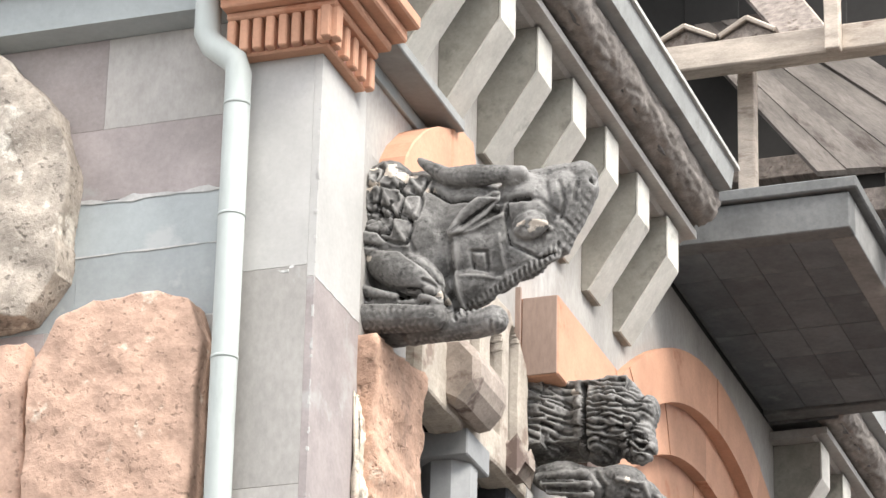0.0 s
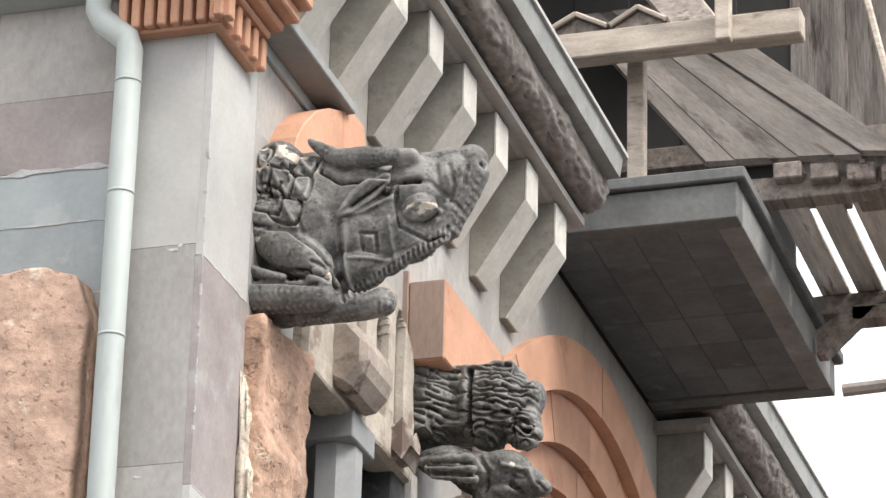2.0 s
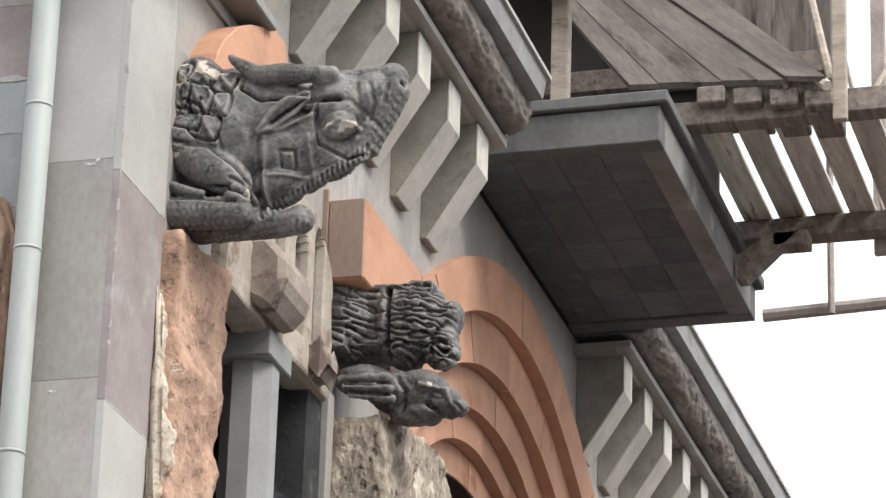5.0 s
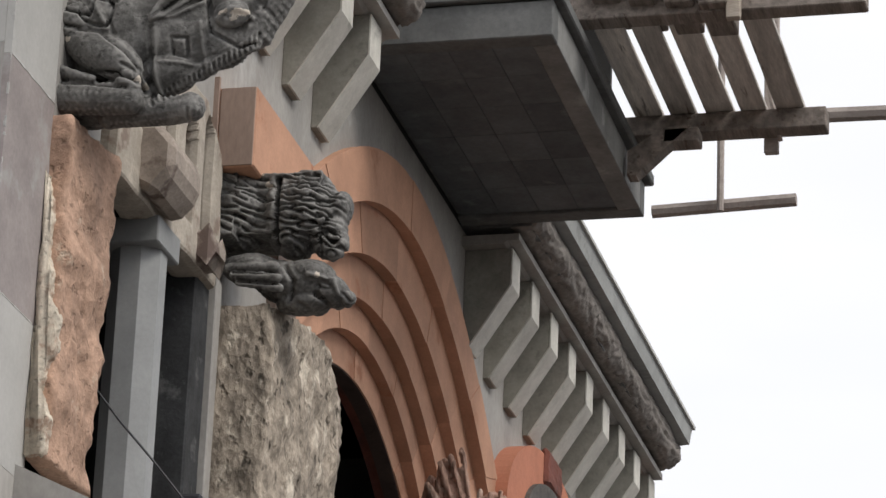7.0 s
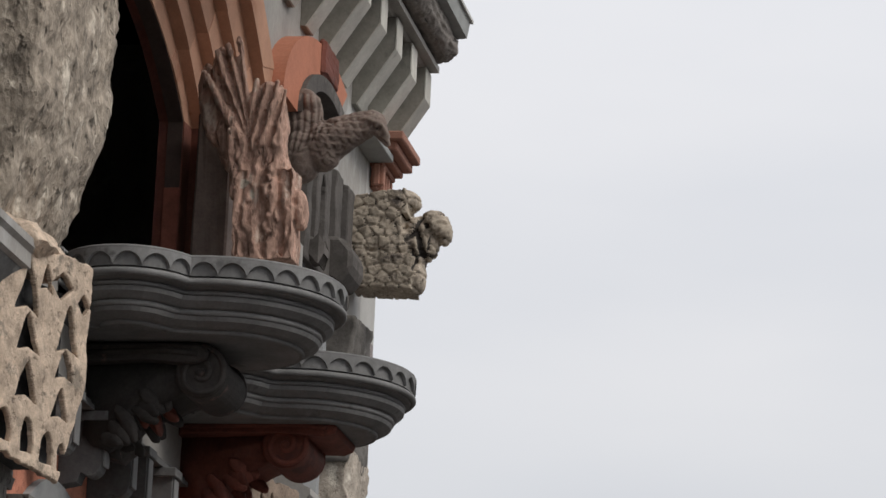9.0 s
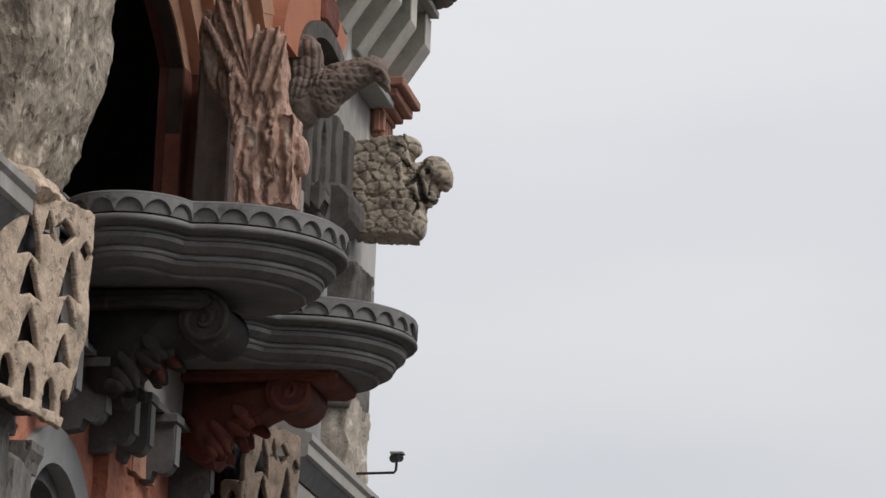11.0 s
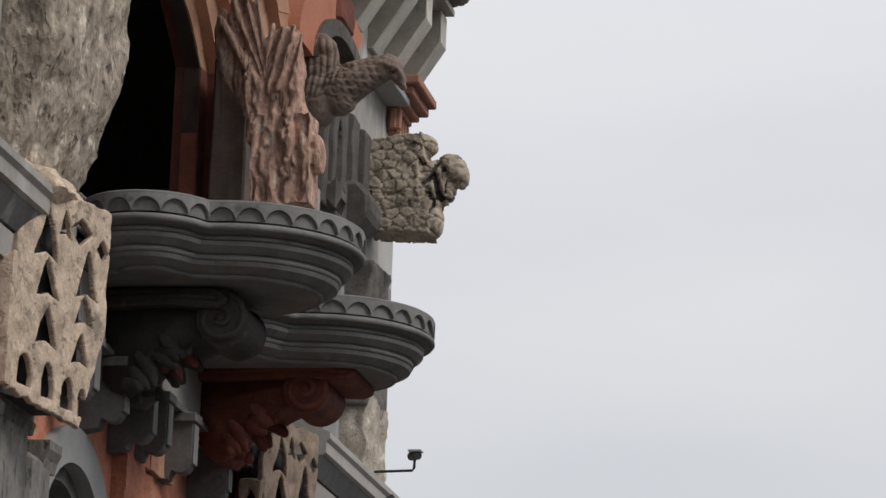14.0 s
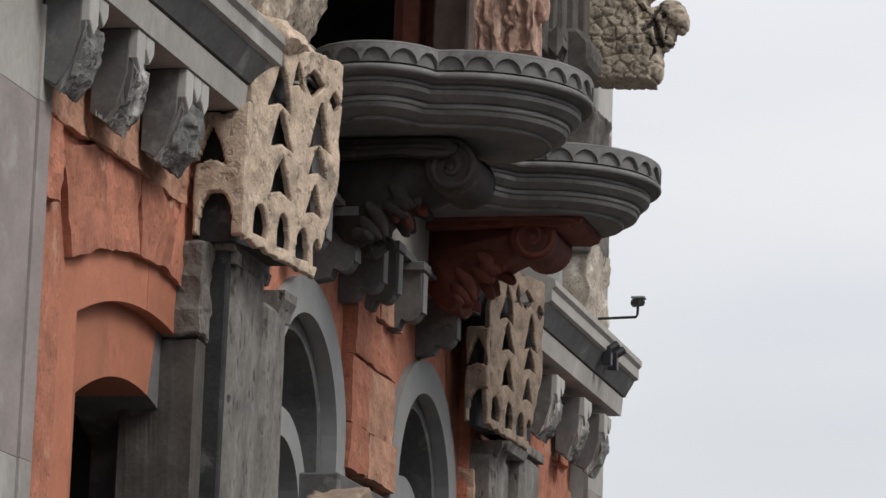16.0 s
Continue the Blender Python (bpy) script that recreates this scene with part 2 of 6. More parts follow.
BARK = material("carved_bark_moulding", (0.245, 0.22, 0.2), 0.25, 9, 70, 0.9, 0.35, stain=(0.20, 0.18, 0.16), stain_at=0.57)
ZINC = material("zinc_sheet", (0.30, 0.305, 0.297), 0.14, 4, 30, 0.85, 0.06, stain=(0.235, 0.236, 0.226), stain_at=0.58)
PIPE = material("painted_downpipe", (0.43, 0.465, 0.445), 0.08, 3, 30, 0.5, 0.04, stain=(0.36, 0.38, 0.36), stain_at=0.6, stretch=(1, 1, 0.3))
WOOD = material("weathered_boards", (0.24, 0.205, 0.18), 0.4, 3, 26, 0.9, 0.4, stretch=(8, 0.7, 8), stain=(0.11, 0.085, 0.07), stain_at=0.57)
PLANK = material("dirty_weathered_planks", (0.145, 0.128, 0.114), 0.34, 2.2, 14, 0.9, 0.5, stretch=(0.4, 3.2, 3.2), stain=(0.06, 0.047, 0.04), stain_at=0.58, pits=0.12, pit_scale=9, each=0.2)
PLANK_UP = material("dark_upright_boards", (0.17, 0.15, 0.135), 0.45, 3.2, 18, 0.9, 0.6, stretch=(4, 4, 0.4), stain=(0.06, 0.05, 0.043), stain_at=0.56, each=0.3)
SLAT = material("grey_platform_slats", (0.56, 0.52, 0.475), 0.3, 3, 26, 0.9, 0.3, stretch=(8, 0.7, 8), stain=(0.2, 0.165, 0.14), stain_at=0.6, each=0.25)
WOOD_PALE = material("pale_sawn_timber", (0.43, 0.37, 0.31), 0.3, 3, 40, 0.9, 0.3, stretch=(1.2, 5, 5), stain=(0.24, 0.19, 0.155), stain_at=0.6)
POLE = material("grey_timber_pole", (0.40, 0.35, 0.32), 0.25, 4, 40, 0.9, 0.2)
BATTEN = material("fresh_sawn_batten", (0.62, 0.56, 0.47), 0.2, 4, 40, 0.9, 0.2)
FRAME = material("dark_window_frame", (0.035, 0.036, 0.038), 0.15, 5, 40, 0.5, 0.05)
# near-black base: the dark of unlit rooms is put into the colour
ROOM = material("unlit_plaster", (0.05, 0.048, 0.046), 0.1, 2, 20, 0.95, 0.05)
GROUND = material("paving", (0.13, 0.12, 0.112), 0.2, 1, 12, 0.95, 0.2)
BLACKPL = material("black_plastic", (0.03, 0.03, 0.035), 0.1, 5, 40, 0.4, 0.03)
GLASS = bpy.data.materials.new("window_glass")
GLASS.use_nodes = True
_g = GLASS.node_tree.nodes["Principled BSDF"]
_g.inputs["Base Color"].default_value, _g.inputs["Roughness"].default_value = (0.02, 0.022, 0.025, 1), 0.08


# ---- builders ----
def part(name, bm, mat, parent=None, label="", smooth=False):
    me = bpy.data.meshes.new(name)
    bmesh.ops.recalc_face_normals(bm, faces=bm.faces)
    if smooth:
        for f in bm.faces:
            f.smooth = True
    bm.to_mesh(me)
    bm.free()
    me.materials.append(mat)
    ob = new(name, me)
    if parent is not None:
        ob.parent = parent
    if label:
        tagged(ob, label)
    return ob


def box(x0, x1, y0, y1, z0, z1, bevel=0.006, bm=None):
    bm = bm or bmesh.new()
    g = bmesh.ops.create_cube(bm, size=1.0)
    for v in g["verts"]:
        v.co = Vector((x0 + (v.co.x + 0.5) * (x1 - x0), y0 + (v.co.y + 0.5) * (y1 - y0), z0 + (v.co.z + 0.5) * (z1 - z0)))
    if bevel:
        es = list({e for v in g["verts"] for e in v.link_edges})
        bmesh.ops.bevel(bm, geom=es, offset=bevel, segments=1, affect="EDGES")
    return bm


def prism(poly, axis, a, b, bm=None, bevel=0.0):
    """A closed outline drawn out from a to b. axis x: outline in (y, z); y: (x, z); z: (x, y)."""
    bm = bm or bmesh.new()

    def at(p, w):
        return {"x": (w, p[0], p[1]), "y": (p[0], w, p[1]), "z": (p[0], p[1], w)}[axis]

    lo, hi = [bm.verts.new(at(p, a)) for p in poly], [bm.verts.new(at(p, b)) for p in poly]
    fs = [bm.faces.new(lo), bm.faces.new(hi[::-1])]
    k = len(poly)
    fs += [bm.faces.new((lo[i], hi[i], hi[(i + 1) % k], lo[(i + 1) % k])) for i in range(k)]
    if bevel:
        bmesh.ops.bevel(bm, geom=list({e for f in fs[:2] for e in f.edges}), offset=bevel, segments=1, affect="EDGES")
    return bm


def ring(inner, outer, x0, x1, bm=None):
    """The band between two open curves in (y, z), from depth x0 to x1."""
    bm = bm or bmesh.new()
    vs = [[bm.verts.new((x, *p)) for p in c] for c in (inner, outer) for x in (x0, x1)]
    i0, i1, o0, o1 = vs
    for k in range(len(inner) - 1):
        for q in ((i0, i1), (o0, o1), (i0, o0), (i1, o1)):
            bm.faces.new((q[0][k], q[0][k + 1], q[1][k + 1], q[1][k]))
    for k in (0, -1):
        bm.faces.new((i0[k], i1[k], o1[k], o0[k]))
    return bm


def tube(pts, r, bm=None, seg=14, r_end=None):
    bm = bm or bmesh.new()
    pts = [Vector(p) for p in pts]
    loops = []
    for i, p in enumerate(pts):
        d = (pts[min(i + 1, len(pts) - 1)] - pts[max(i - 1, 0)]).normalized()
        u = d.orthogonal().normalized() if not loops else (prev_u - d * prev_u.dot(d)).normalized()
        prev_u = u
        w = d.cross(u)
        rr = r if r_end is None else r + (r_end - r) * i / (len(pts) - 1)
        loops.append([bm.verts.new(p + (u * math.cos(a) + w * math.sin(a)) * rr) for a in (2 * math.pi * k / seg for k in range(seg))])
    for A, B in zip(loops, loops[1:]):
        for k in range(seg):
            bm.faces.new((A[k], A[(k + 1) % seg], B[(k + 1) % seg], B[k]))
    bm.faces.new(loops[0][::-1])
    bm.faces.new(loops[-1])
    return bm


def rough(bm, cuts, amp, freq, seed, lim=None):
    """Break up the faces of a mesh and push its points about by noise."""
    for _ in range(cuts):
        bmesh.ops.subdivide_edges(bm, edges=bm.edges[:], cuts=1, use_grid_fill=True)
    off = Vector((seed * 7.3, seed * 3.1, seed * 5.7))
    for v in bm.verts:
        d = noise.noise_vector(v.co * freq + off) + 0.5 * noise.noise_vector(v.co * freq * 2.7 + off) + 0.25 * noise.noise_vector(v.co * freq * 6.1 + off)
        v.co += d * amp
    return bm


def grid_rock(outline, x0, x1, seed, cell=0.03, amp=0.03, freq=5.0, dome=0.0, waves=None):
    """A standing stone: outline in (y, z) with a broken front at x1, roughened, its sides going back to x0."""
    ys, zs = [p[0] for p in outline], [p[1] for p in outline]
    bm = prism(outline, "x", x0, x1)
    z = min(zs) + cell
    for axis, lo, hi in (((0, 1, 0), min(ys), max(ys)), ((0, 0, 1), min(zs), max(zs)), ((1, 0, 0), x0, x1)):
        s = lo + cell
        i = [abs(c) for c in axis].index(1)
        while s < hi - 0.2 * cell:
            co = [0, 0, 0]
            co[i] = s
            bmesh.ops.bisect_plane(bm, geom=bm.verts[:] + bm.edges[:] + bm.faces[:], plane_co=co, plane_no=axis)
            s += cell
    off = Vector((seed * 7.3, seed * 3.1, seed * 5.7))
    cy, cz = (min(ys) + max(ys)) / 2, (min(zs) + max(zs)) / 2
    hy, hz = (max(ys) - min(ys)) / 2, (max(zs) - min(zs)) / 2
    for v in bm.verts:
        w = max(0.0, min(1.0, (v.co.x - x0) / (x1 - x0)))
        d = noise.noise_vector(v.co * freq + off) + 0.5 * noise.noise_vector(v.co * freq * 2.3 + off) + 0.35 * noise.noise_vector(v.co * freq * 5.1 + off) + 0.2 * noise.noise_vector(v.co * freq * 11.0 + off)
        r2 = ((v.co.y - cy) / hy) ** 2 * 0.5 + ((v.co.z - cz) / hz) ** 2 * 0.5
        v.co.x += w * (amp * d.x * 1.5 - dome * r2)
        v.co.y += d.y * amp * 0.6
        v.co.z += d.z * amp * 0.6
        if waves:
            v.co.x += w * waves(v.co.y, v.co.z)
    for f in bm.faces:
        f.smooth = True
    return bm


def unit(make):
    bm = bmesh.new()
    make(bm)
    bm.verts.ensure_lookup_table()
    out = [v.co.copy() for v in bm.verts], [[v.index for v in f.verts] for f in bm.faces]
    bm.free()
    return out


UNIT = {"box": unit(lambda bm: bmesh.ops.create_cube(bm, size=2.0)), "bead": unit(lambda bm: bmesh.ops.create_icosphere(bm, subdivisions=2, radius=1.0)),
        "ball": unit(lambda bm: bmesh.ops.create_icosphere(bm, subdivisions=3, radius=1.0))}


S0, S1, YC = 11.95, 23.65, 17.8  # the two corners of the facade and its middle


def mirror(y):
    return 2 * YC - y

# ---- ground and walls ----
# out of view, added so that undersides get less light from the low sky
tagged(part("wall_street", box(13.0, 13.4, -30, 60, 0, 8.0, 0), GROUND), "unseen dark wall added to block low sky light", "wall", kind="structure")
tagged(part("ground", prism([(-2500, -2500), (2500, -2500), (2500, 2500), (-2500, 2500)], "z", -0.3, 0), GROUND), "plain grey paving round the house", "ground", kind="structure")

YA = 17.83  # middle of the arch
ARCH = [  # depth of the face, crown height, spread, curve, half width at the jambs
    (0.05, 9.06, 0.21, 1.95, 2.42), (-0.02, 8.76, 0.215, 1.95, 2.1), (-0.09, 8.48, 0.22, 2.0, 1.85),
    (-0.16, 8.26, 0.24, 2.1, 1.65), (-0.23, 8.10, 0.285, 2.1, 1.47), (-0.28, 7.92, 0.27, 2.1, 1.3)]


def arch_curve(i, base=5.8, n=40):
    _, top, k, e, half = ARCH[i]
    pts = [(YA - half, base)]
    for j in range(n + 1):
        d = half * math.sin(math.pi / 2 * (2 * j / n - 1))
        pts.append((YA + d, top - k * abs(d) ** e))
    return pts + [(YA + half, base)]


wall_e = tagged(new("wall_east"), "long facade of grey blocks with arched openings", "wall", kind="structure")
curve = arch_curve(0)
rect = [(15.2, 5.8)] + [(15.2 + 5.2 * j / 40, 9.3) for j in range(41)] + [(20.4, 5.8)]
rect[1], rect[-2] = (15.2, 9.3), (20.4, 9.3)
part("arch_wall", ring(curve, rect, -0.38, 0.0), GREY, wall_e)
for y0, y1, z0, z1, mat in (
        (S0 + 0.5, 15.2, 8.0, 9.3, GREY), (20.4, S1 - 0.5, 8.0, 9.3, GREY),
        (14.45, 15.2, 5.6, 8.0, GREY), (20.4, mirror(14.45), 5.6, 8.0, GREY),
        (S0 + 0.5, 13.0, 5.6, 8.0, GREY), (mirror(13.0), S1 - 0.5, 5.6, 8.0, GREY)):
    part("wall_face", box(-0.5, 0.0, y0, y1, z0, z1, 0), mat, wall_e)
for y0, y1, z0 in ((S0 + 0.5, 15.2, 5.16), (15.2, 20.4, 5.29), (20.4, S1 - 0.5, 5.16)):
    part("floor_band", box(-0.5, 0.0, y0, y1, z0, 5.8, 0), GREY, wall_e)
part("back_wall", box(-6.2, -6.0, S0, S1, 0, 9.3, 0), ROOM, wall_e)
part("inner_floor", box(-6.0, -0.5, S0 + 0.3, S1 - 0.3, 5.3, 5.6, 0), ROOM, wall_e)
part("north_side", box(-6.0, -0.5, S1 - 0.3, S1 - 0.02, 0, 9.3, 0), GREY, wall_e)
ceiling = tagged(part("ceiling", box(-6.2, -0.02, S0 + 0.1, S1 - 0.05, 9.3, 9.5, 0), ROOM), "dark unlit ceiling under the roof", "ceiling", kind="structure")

# pilasters at both corners: a core clad with slabs on two sides
for yy0, yy1, far in ((S0, S0 + 0.5, False), (S1 - 0.5, S1, True)):
    part("corner_core", box(-0.34, -0.03, yy0 + 0.03, yy1 - (0.03 if far else 0), 0, 9.25, 0), GREY, wall_e)
    cuts = [0, 1.9, 3.5, 4.9, 6.37, 7.27, 9.25]
    for k, (z0, z1) in enumerate(zip(cuts, cuts[1:])):
        part("front_slab", box(-0.34, -0.0325, yy0, yy0 + 0.034, z0 + 0.0006, z1 - 0.0006, 0.0012), (GREY, GREY_PALE, GREY, GREY, GREY, GREY_PALE)[k], wall_e)
    cuts = [0, 2.2, 3.4, 4.75, 5.65, 6.28, 7.22, 9.25]
    for k, (z0, z1) in enumerate(zip(cuts, cuts[1:])):
        part("side_slab", box(-0.032, 0.0, yy0, yy1, z0 + 0.0006, z1 - 0.0006, 0.0012), (GREY, GREY, MAUVE, GREY, GREY_PALE, MAUVE, GREY_PALE)[k], wall_e)

for z0, z1, m in ((0.0, 2.2, GREY), (2.2, 3.4, GREY), (3.4, 4.75, MAUVE), (4.75, 5.12, GREY)):
    part("side_slab", box(-0.05, 0.012, S0 + 0.502, S0 + 0.63, z0 + 0.0006, z1 - 0.0006, 0.0012), m, wall_e)

wall_s = tagged(new("wall_south"), "end wall of mauve and blue-grey stone blocks", "wall", kind="structure")
part("wall_core", box(-6.2, -0.34, 12.06, 12.5, 0, 9.3, 0), GREY, wall_s)
rnd = random.Random(3)
for z0, z1, mats, ws in ((8.02, 8.43, (GREY, MAUVE, GREY), 0.70), (7.70, 8.02, (MAUVE, MAUVE, GREY), 0.8), (7.46, 7.70, (GREY_BLUE,), 0.7),
                         (7.15, 7.46, (GREY_BLUE,), 0.6), (6.6, 7.15, (GREY, MAUVE), 0.7), (5.9, 6.6, (GREY_BLUE, GREY), 0.8)):
    x, k = -0.345, 0
    while x > -3.2:
        w = ws * rnd.uniform(0.8, 1.25)
        part("stone_block", box(x - w + 0.0008, x, 12.045 + rnd.uniform(0, 0.004), 12.07, z0 + 0.0006, z1 - 0.0006, 0.001), mats[k % len(mats)], wall_s)
        x, k = x - w, k + 1

def smear(p, q, wide, axis, seed):
    """A thin uneven run of pale mortar left over a joint; axis 1 lies on the end wall, axis 0 on the facade."""
    n = 26
    top, low = [], []
    for k in range(n + 1):
        t = k / n
        u, z = p[0] + (q[0] - p[0]) * t, p[1] + (q[1] - p[1]) * t
        e = max(0.0005, wide * (0.45 + 0.9 * noise.noise(Vector((t * 9, seed, 0))) + 0.5 * noise.noise(Vector((t * 23, seed, 4)))))
        o = wide * 0.5 * noise.noise(Vector((t * 6, seed, 8)))
        top.append((u, z + o + e))
        low.append((u, z + o - e * 0.7))
    if axis == 1:
        bm = prism([(x, z) for x, z in top + low[::-1]], "z", 0, 0.0015)
        bmesh.ops.transform(bm, matrix=Matrix(((1, 0, 0, 0), (0, 0, -1, 12.0445), (0, 1, 0, 0), (0, 0, 0, 1))), verts=bm.verts)
    else:
        bm = prism(top + low[::-1], "x", 0.0002, 0.0016)
    return bm


for p, q, w, seed in (((-0.36, 7.695), (-1.3, 7.695), 0.022, 2), ((-0.36, 7.46), (-1.2, 7.46), 0.007, 3), ((-0.36, 7.15), (-1.1, 7.15), 0.009, 6)):
    part("mortar_smear", smear(p, q, w, 1, seed), MORTAR, wall_s)
for z, w, seed in ((7.22, 0.006, 8), (6.28, 0.005, 9)):
    part("mortar_smear", smear((S0 + 0.005, z), (S0 + 0.45, z), w, 0, seed), MORTAR, wall_e)

rw = random.Random(21)
z = 6.5
while z < 8.15:
    h = rw.uniform(0.01, 0.05)
    wide = rw.uniform(0.003, 0.010)
    part("chipped_arris", rough(box(-wide, 0.0012, S0 - 0.0012, S0 + wide, z, z + h, 0.001), 3, 0.0035, 45, z), GREY_PALE, wall_e, "pale worn edge")
    z += h + rw.choice((0.01, 0.02, 0.05, 0.09))
for x, z, w, h in ((-0.105, 7.245, 0.05, 0.012), (-0.085, 7.262, 0.018, 0.014), (-0.2, 6.32, 0.03, 0.01)):
    part("mortar_smear", rough(box(x - w, x, S0 - 0.0015, S0 + 0.001, z, z + h, 0.001), 2, 0.004, 30, x), MORTAR, wall_e)

tagged(part("cornice", prism([(12.06, 8.43), (11.93, 8.45), (11.90, 8.60), (11.84, 8.62), (11.84, 8.70), (12.06, 8.74)], "x", -4.5, -0.36), GREY_BLUE), "blue-grey stone cornice along the end wall", "cornice", kind="structure")

# ---- arch over the middle opening ----
arch = tagged(new("stepped_arch"), "stepped orange tuff arch round the dark upper doorway", "arch", kind="structure")
for i in range(5):
    a, b = arch_curve(i + 1), arch_curve(i)
    # jambs darker than the voussoirs: the opening's shade is in their colour
    for k in (0, 41):
        part("jamb", ring(a[k:k + 2], b[k:k + 2], -0.32, ARCH[i][0] - 0.002), JAMB_BROWN if i < 3 else JAMB_RED_SHADE, arch, "jamb with shade put into its colour")
    for k in range(1, 41, 5):
        j = min(k + 5, 41) + 1
        part("voussoir", ring(a[k:j], b[k:j], -0.32, ARCH[i][0] - (0.004 if (k // 5 + i) % 2 else 0.0)), TERRA, arch)
inner = arch_curve(5)
# added dark strips that paint the shade of the deep opening on its reveal
part("reveal_lining", ring([(YA + (y - YA) * 0.993, z - 0.007) for y, z in inner], inner, -0.325, -0.24), REVEAL_SHADE, arch, "brown strip standing for shade in the opening")
for y0, y1 in ((YA - 1.30, YA - 1.284), (YA + 1.284, YA + 1.30)):
    part("jamb_lining", box(-0.325, -0.235, y0, y1, 5.8, 7.06, 0.002), REVEAL_RED_SHADE, arch, "dark red jamb strip, shade put into its colour")
tagged(part("door_pier", rough(box(-0.115, 0.085, 18.98, 19.55, 5.78, 7.46, 0.012), 3, 0.008, 5, 3), JAMB_BROWN), "dark brown stone slab behind the carved hand", "stone slab")
part("intrados", ring(inner, arch_curve(0), -0.38, -0.322), TERRA_RED, arch)

# ---- eaves ----
def corbel(y, w=0.2):
    root = tagged(new("eaves_corbel"), "pale stone corbel with a slanting foot under the eaves", "corbel", "corbels under the eaves")
    root.location = (0, y, 0)
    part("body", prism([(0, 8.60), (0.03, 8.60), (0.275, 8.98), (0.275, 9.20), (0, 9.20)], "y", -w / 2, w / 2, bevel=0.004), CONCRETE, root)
    # slanting front and tip get a paler material than the sides
    part("facing", prism([(0.032, 8.60), (0.042, 8.60), (0.285, 8.975), (0.285, 9.198), (0.2765, 9.198), (0.2765, 8.979)], "y", -w / 2 - 0.002, w / 2 + 0.002), CONCRETE_PALE, root, "thin paler facing")
    return root


first = corbel(16.08)
for k in range(1, 9):
    copy_thing(first, pose(0, 16.08 - 0.535 * k, 0))
for k in range(9):
    copy_thing(first, pose(0, 19.36 + 0.546 * k, 0))


def bark(y0, y1, seed):
    """Half-round moulding carved like bark."""
    bm, n, seg = bmesh.new(), int((y1 - y0) / 0.011), 56
    loops = []
    for i in range(n + 1):
        y = y0 + (y1 - y0) * i / n
        row = []
        for k in range(seg):
            a = 2 * math.pi * k / seg
            p = Vector((math.cos(a), y * 2.2, math.sin(a)))
            r = 0.122 + 0.010 * noise.noise(p * 1.5 + Vector((seed, 0, 0))) - 0.022 * max(0.0, 0.55 - 3 * abs(noise.noise(Vector((p.x * 2.0, y * 3.6, p.z * 2.0 + y * 2))))) - 0.014 * max(0.0, 0.6 - 3.0 * abs(noise.noise(Vector((p.x * 4.5, y * 8, p.z * 4.5 - y * 4)))))
            if i in (0, n):
                r *= 0.6
            row.append(bm.verts.new((0.355 + r * math.cos(a), y, 9.40 + r * math.sin(a))))
        loops.append(row)
    for A, B in zip(loops, loops[1:]):
        for k in range(seg):
            bm.faces.new((A[k], A[(k + 1) % seg], B[(k + 1) % seg], B[k]))
    bm.faces.new(loops[0][::-1])
    bm.faces.new(loops[-1])
    return bm


def eaves(y0, y1, seed):
    root = tagged(new("eaves"), "stone eaves with a bark-carved moulding and zinc gutter", "eaves", kind="structure")
    part("soffit_board", prism([(0, 9.20), (0.25, 9.20), (0.27, 9.215), (0.34, 9.215), (0.34, 9.255), (0, 9.255)], "y", y0, y1), GREY, root)
    part("moulding", bark(y0, y1, seed), BARK, root, "rough bark-like carved moulding", True)
    part("gutter", prism([(0.43, 9.45), (0.53, 9.46), (0.548, 9.575), (0.535, 9.575), (0.52, 9.485), (0.445, 9.48), (0.445, 9.575), (0.43, 9.575)], "y", y0, y1 - 0.02), ZINC, root, "grey zinc gutter")
    part("edge_strip", prism([(0.515, 9.577), (0.565, 9.577), (0.565, 9.60), (0.515, 9.60)], "y", y0, y1 + 0.02), GREY_PALE, root)
    part("roof_edge", prism([(-3.0, 10.52), (0.43, 9.575), (0.41, 9.3), (-3.0, 9.3)], "y", y0, y1 - 0.03), DARKGREY, root)
    return root


eaves(11.5, 16.33, 1)
eaves(19.17, 23.82, 2)

# ---- slab over the doorway ----
slab = tagged(new("canopy_slab"), "projecting canopy slab clad in dark grey stone", "canopy")
Z0, Z1, SY0, SY1, SX = 9.31, 9.60, 16.6, 19.16, 1.075
part("core", box(0.0, SX - 0.06, SY0 + 0.06, SY1 - 0.06, Z0 + 0.03, Z1 - 0.09, 0), SLATE, slab)
# same slate as the other rims, lightened here as the lit side
part("rim", box(SX - 0.13, SX, SY0 + 0.131, SY1 - 0.131, Z0, Z1 - 0.09, 0.004), SLATE_LIT, slab, "slate edge facing outwards, its light put into the colour")
part("rim", box(0.0, SX, SY0, SY0 + 0.13, Z0, Z1 - 0.09, 0.006), SLATE, slab)
part("rim", box(0.0, SX, SY1 - 0.13, SY1, Z0, Z1 - 0.09, 0.006), SLATE, slab)
part("coping", box(0.0, SX + 0.045, SY0 - 0.03, SY1 + 0.05, Z1 - 0.082, Z1 - 0.015, 0.008), SLATE, slab)
for i in range(6):
    for j in range(4):
        y0, y1 = SY0 + 0.135 + i * 0.384, SY0 + 0.135 + (i + 1) * 0.384 - 0.0015
        x0, x1 = 0.02 + j * 0.234, 0.02 + (j + 1) * 0.234 - 0.0015
        part("tile", box(x0, x1, y0, y1, Z0 + 0.018 + 0.001 * ((i * 7 + j * 3) % 3), Z0 + 0.04, 0.003), SLATE_TILE, slab)

